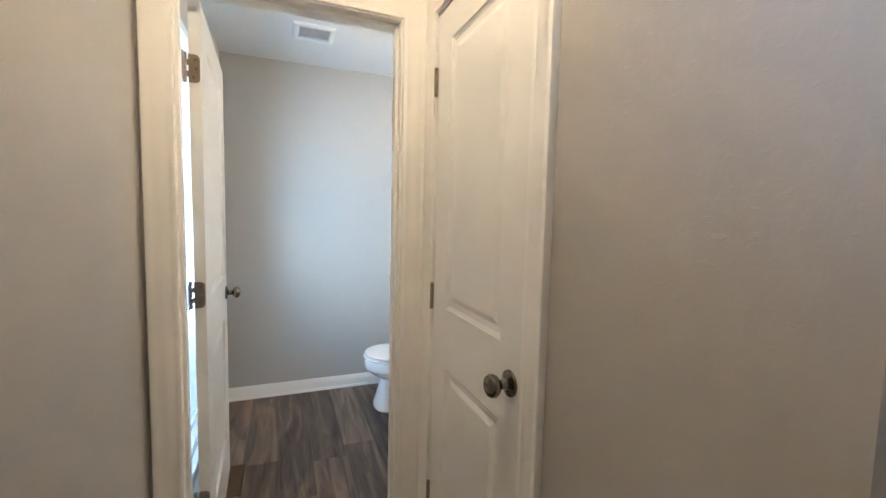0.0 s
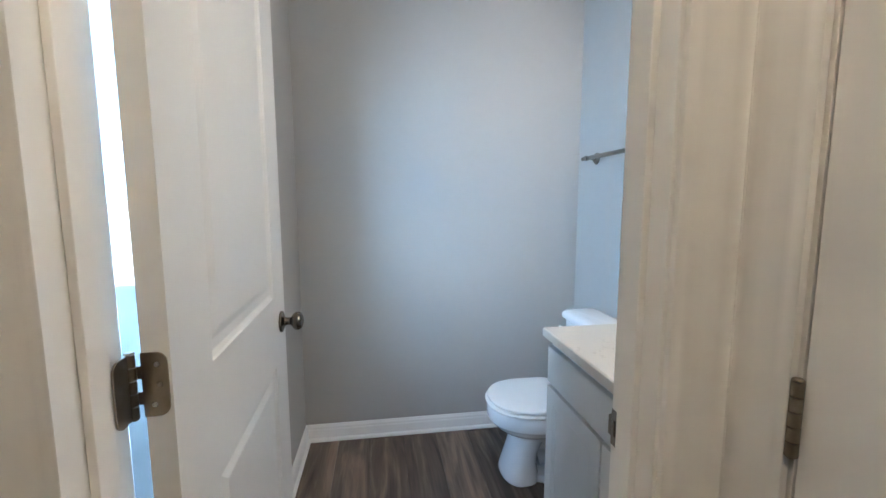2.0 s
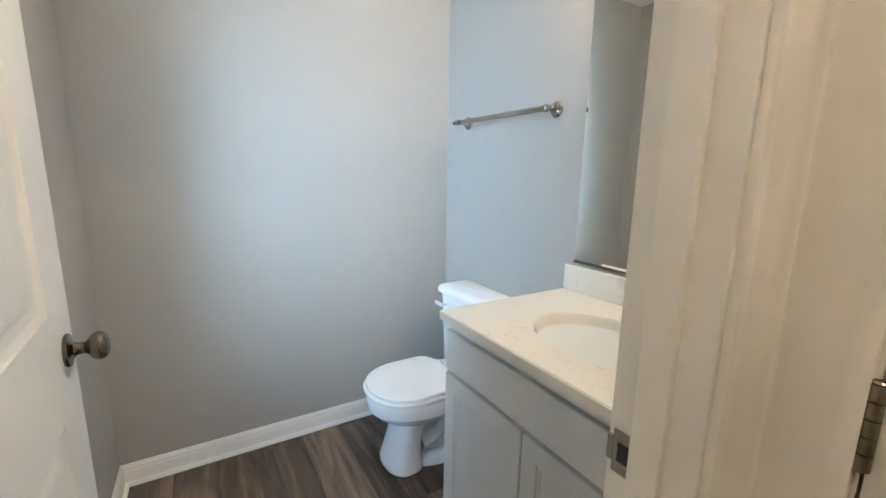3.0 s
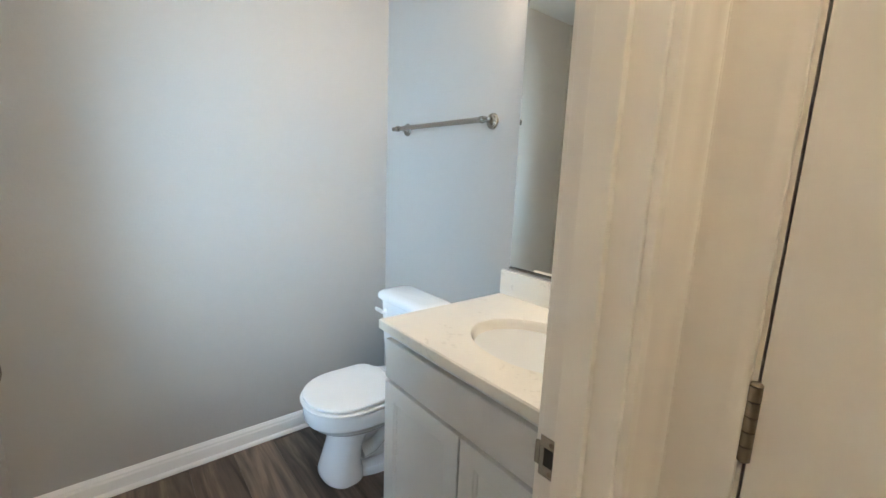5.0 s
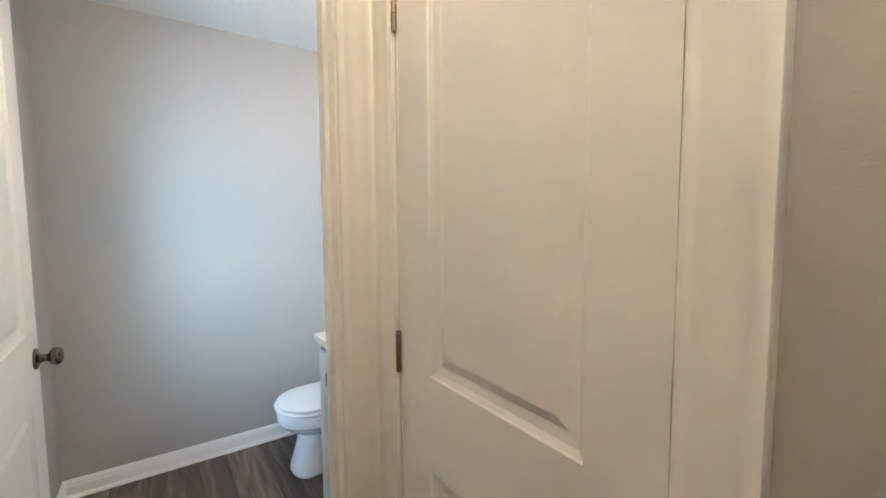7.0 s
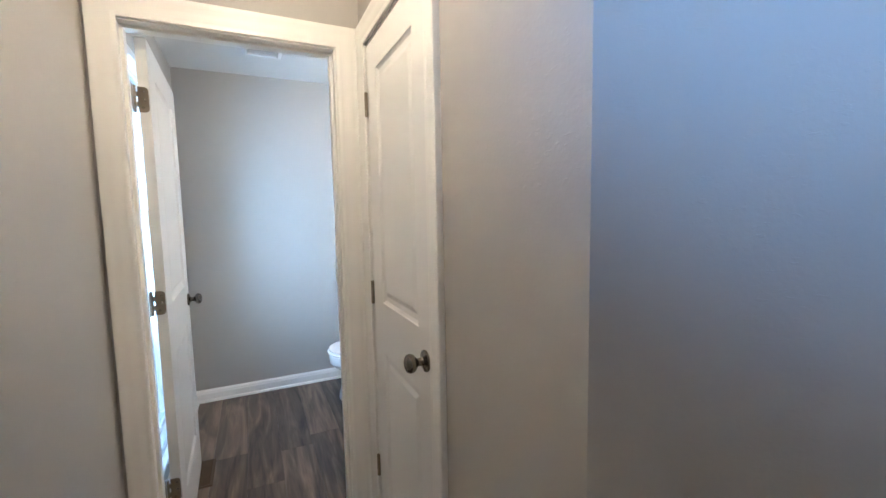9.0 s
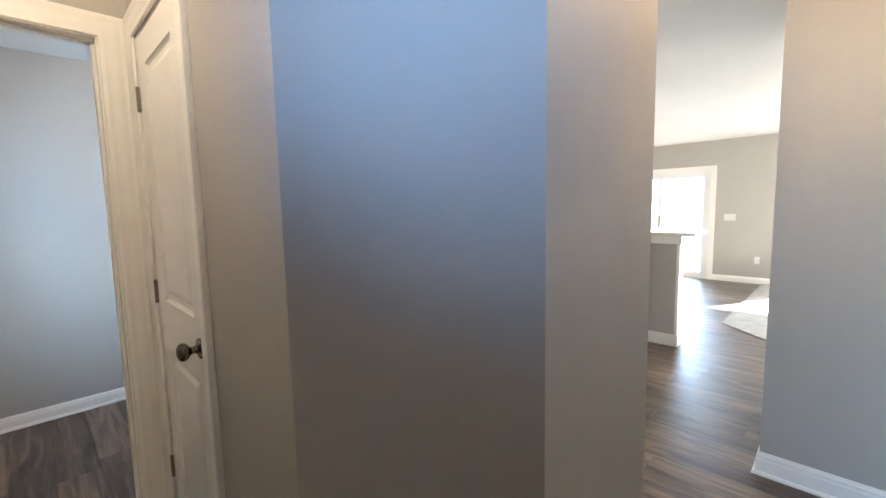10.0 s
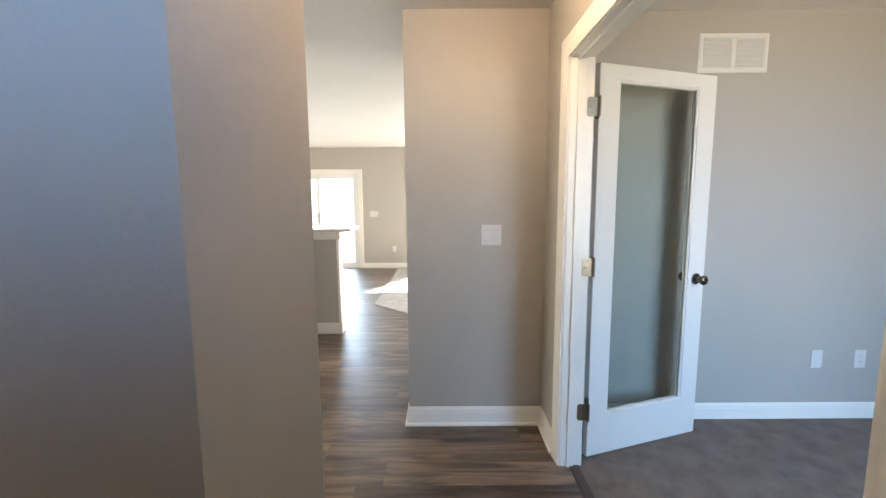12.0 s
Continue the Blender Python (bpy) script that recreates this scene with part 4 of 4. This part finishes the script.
def window(name, label, x, y0, y1, z0, z1, inside, rail):
    """A double-hung window set in a wall along y; inside is +1 where the room lies on the +x side."""
    g = tagged(new(name), label, "window", kind="structure")
    f = 0.035
    xa, xb = sorted((x, x - inside * 0.085))
    part("window_frame", boxes((xa, xb, y0, y0 + f, z0, z1), (xa, xb, y1 - f, y1, z0, z1), (xa, xb, y0 + f, y1 - f, z0, z0 + f), (xa, xb, y0 + f, y1 - f, z1 - f, z1)), RUBBER, g)
    part("meeting_rail", boxes((x - inside * 0.05 - 0.016, x - inside * 0.05 + 0.016, y0 + f, y1 - f, rail - 0.024, rail + 0.024), bevel=0.003), RUBBER, g)
    s = 0.03
    for za, zb, dx in ((z0 + f, rail - 0.024, 0.045), (rail + 0.024, z1 - f, 0.062)):
        xx = x - inside * dx
        part("sash", boxes((xx - 0.012, xx + 0.012, y0 + f, y0 + f + s, za, zb), (xx - 0.012, xx + 0.012, y1 - f - s, y1 - f, za, zb), (xx - 0.012, xx + 0.012, y0 + f + s, y1 - f - s, za, za + s), (xx - 0.012, xx + 0.012, y0 + f + s, y1 - f - s, zb - s, zb)), RUBBER, g)
        p = part("pane", boxes((xx - 0.002, xx + 0.002, y0 + f + s, y1 - f - s, za + s, zb - s)), GLASS, g)
        p.visible_shadow = False
    part("window_sill", box(bmesh.new(), x - 0.02 * inside, x + 0.03 * inside, y0 - 0.02, y1 + 0.02, z0 - 0.022, z0 - 0.001, bevel=0.004), TRIM, g)
    return g


window("window_1", "white double-hung bathroom window behind the open door", XW - 0.004, BW0, BW1, BWB, BWT, 1, 1.385)
window("window_2", "white double-hung office window", XW - 0.004, OW0, OW1, 0.75, 2.15, 1, 1.45)
# unseen, added in place of glass in the front door
window("window_5", "white framed window added high in the unseen entry wall", XW - 0.004, EW0, EW1, EWB, EWT, 1, 1.875)
window("window_3", "white double-hung living room window", XG + 0.004, LW0, LW1, 0.6, 2.115, -1, 1.32)
# unseen window, added to carry the south fill
w4 = window("window_4", "white double-hung window added to the unseen south wall", -0.004, -1.1, 1.1, 0.6, 2.1, 1, 1.35)
w4.matrix_basis = pose(6.3, YS, 0, 0, 0, 90)
# unseen window, added to carry the kitchen fill
w6 = window("window_6", "white double-hung window added to the unseen kitchen wall", -0.004, -0.9, 0.9, 1.05, 2.1, 1, 1.58)
w6.matrix_basis = pose(3.2, YN, 0, 0, 0, -90)

sl = tagged(new("door_slider"), "white sliding glass patio door", "door", kind="structure")
part("door_frame", boxes((XG + 0.01, XG + 0.1, SD0, SD0 + 0.04, 0, SDT), (XG + 0.01, XG + 0.1, SD1 - 0.04, SD1, 0, SDT), (XG + 0.01, XG + 0.1, SD0 + 0.04, SD1 - 0.04, SDT - 0.04, SDT), (XG + 0.01, XG + 0.1, SD0 + 0.04, SD1 - 0.04, 0, 0.035)), RUBBER, sl)
ym = (SD0 + SD1) / 2 - 0.05
for y0, y1, xx in ((SD0 + 0.04, ym + 0.04, XG + 0.035), (ym - 0.04, SD1 - 0.04, XG + 0.075)):
    part("sash", boxes((xx - 0.016, xx + 0.016, y0, y0 + 0.065, 0.035, SDT - 0.04), (xx - 0.016, xx + 0.016, y1 - 0.065, y1, 0.035, SDT - 0.04), (xx - 0.016, xx + 0.016, y0 + 0.065, y1 - 0.065, 0.035, 0.12), (xx - 0.016, xx + 0.016, y0 + 0.065, y1 - 0.065, SDT - 0.10, SDT - 0.04)), RUBBER, sl)
    p = part("pane", boxes((xx - 0.003, xx + 0.003, y0 + 0.065, y1 - 0.065, 0.12, SDT - 0.10)), GLASS, sl)
    p.visible_shadow = False
part("handle", box(bmesh.new(), XG - 0.02, XG + 0.02, ym - 0.005, ym + 0.02, 0.93, 1.13, bevel=0.004), BRONZE, sl, "dark pull handle")

# ---- kitchen peninsula ----
isl = thing("kitchen_peninsula", "greige half wall with white trim and a raised bar top", "peninsula", pose(0, 0, 0))
part("half_wall", boxes((3.955, 4.07, -0.915, 2.2, 0, 1.075)), WALL, isl)
part("corner_trim", boxes((3.948, 4.077, -0.923, -0.897, 0.1, 1.0), bevel=0.002), TRIM, isl)
part("cap_trim", boxes((3.935, 4.09, -0.938, 2.2, 0.995, 1.076), bevel=0.003), TRIM, isl)
part("base_trim", boxes((3.940, 4.085, -0.932, 2.2, 0, 0.115), bevel=0.004), TRIM, isl)
part("bar_top", box(bmesh.new(), 3.88, 4.32, -1.065, 2.25, 1.077, 1.110, bevel=0.006), QUARTZ, isl, "pale stone bar top")
bc = thing("base_cabinet", "white kitchen base cabinet beside the half wall", "cabinet", pose(0, 0, 0))
part("body", boxes((3.37, 3.934, -0.628, 2.2, 0.1, 0.868)), CABW, bc)
part("toe_kick", boxes((3.44, 3.934, -0.628, 2.2, 0, 0.1)), CABW, bc)
part("end_panel", boxes((3.37, 3.934, -0.642, -0.628, 0.0, 0.868), bevel=0.002), CABW, bc)
kc = thing("kitchen_countertop", "tan laminate kitchen countertop on the base cabinet", "countertop", pose(0, 0, 0))
part("top", box(bmesh.new(), 3.33, 3.953, -0.668, 2.2, 0.869, 0.908, bevel=0.006), TANC, kc)
part("backsplash", boxes((3.934, 3.9535, -0.668, 2.2, 0.9085, 0.993)), TANC, kc)

# ---- outdoors ----
structure("ground", boxes((-900, 900, -900, 900, -0.9, -0.42)), GROUND, "pale dry lawn around the house", "ground")


def house(x, y, rz, wall):
    h = thing("neighbour_house", "pale sided house across the lawn", "house", pose(x, y, -0.42, 0, 0, rz))
    part("wall", boxes((-5, 5, -4, 4, 0, 5.4)), wall, h)
    bm = bmesh.new()
    loft(bm, [[Vector((-5.4, -4.5, 5.4)), Vector((-5.4, 4.5, 5.4)), Vector((-5.4, 0, 8.2))], [Vector((5.4, -4.5, 5.4)), Vector((5.4, 4.5, 5.4)), Vector((5.4, 0, 8.2))]])
    part("roof", bm, ROOF, h)
    for xx in (-3.2, 0, 3.2):
        for z in (0.9, 3.4):
            w = part("window", boxes((xx - 0.5, xx + 0.5, -4.05, -3.98, z, z + 1.4)), RUBBER, h)
            part("pane", boxes((xx - 0.43, xx + 0.43, -4.07, -4.045, z + 0.07, z + 1.33)), DARK, w)
    return h


house(-38, 24, 90, SIDING)
house(-42, 6, 90, SIDING)
house(-36, -14, 90, SIDING)
# ---- floor planks ----
PW, PL, PT = 0.18, 1.22, 0.006


def plank_mesh(w, l):
    bm = bmesh.new()
    b = 0.0007
    rings = []
    for ins, z in ((0.0004, -PT), (0.0004, -b), (b + 0.0004, 0.0)):
        rings.append([(ins, ins, z), (w - ins, ins, z), (w - ins, l - ins, z), (ins, l - ins, z)])
    loft(bm, [[Vector(p) for p in r] for r in rings])
    me = bpy.data.meshes.new("plank")
    bm.to_mesh(me)
    bm.free()
    me.materials.append(PLANK)
    return me


fl = tagged(new("floor"), "grey-brown vinyl plank floor with visible grain", "floor", kind="structure")
rng = random.Random(4)
meshes = {}
y_lo, y_hi = -2.655, YB
x = XW
col = 0
while x < XG - 0.01:
    w = min(PW, XG - x)
    y = y_lo - rng.uniform(0, PL)
    while y < y_hi:
        a, b = max(y, y_lo), min(y + PL, y_hi)
        if b - a > 0.01 and not (x > 4.5 and a > 0.5):
            key = (round(w, 3), round(b - a, 3))
            if key not in meshes:
                meshes[key] = plank_mesh(w, b - a)
            o = new("plank", meshes[key])
            o.parent = fl
            o.matrix_basis = pose(x, a, 0)
        y += PL
    x += PW
structure("floor_kitchen", boxes((1.02, XG, YB, YN, -0.006, 0.0), (4.5, XG, 0.5, YB, -0.006, -0.001), (XO + T, 4.6, YS, -2.655, -0.006, 0.0)), PLANK, "grey-brown vinyl planks beyond the hall", "floor")
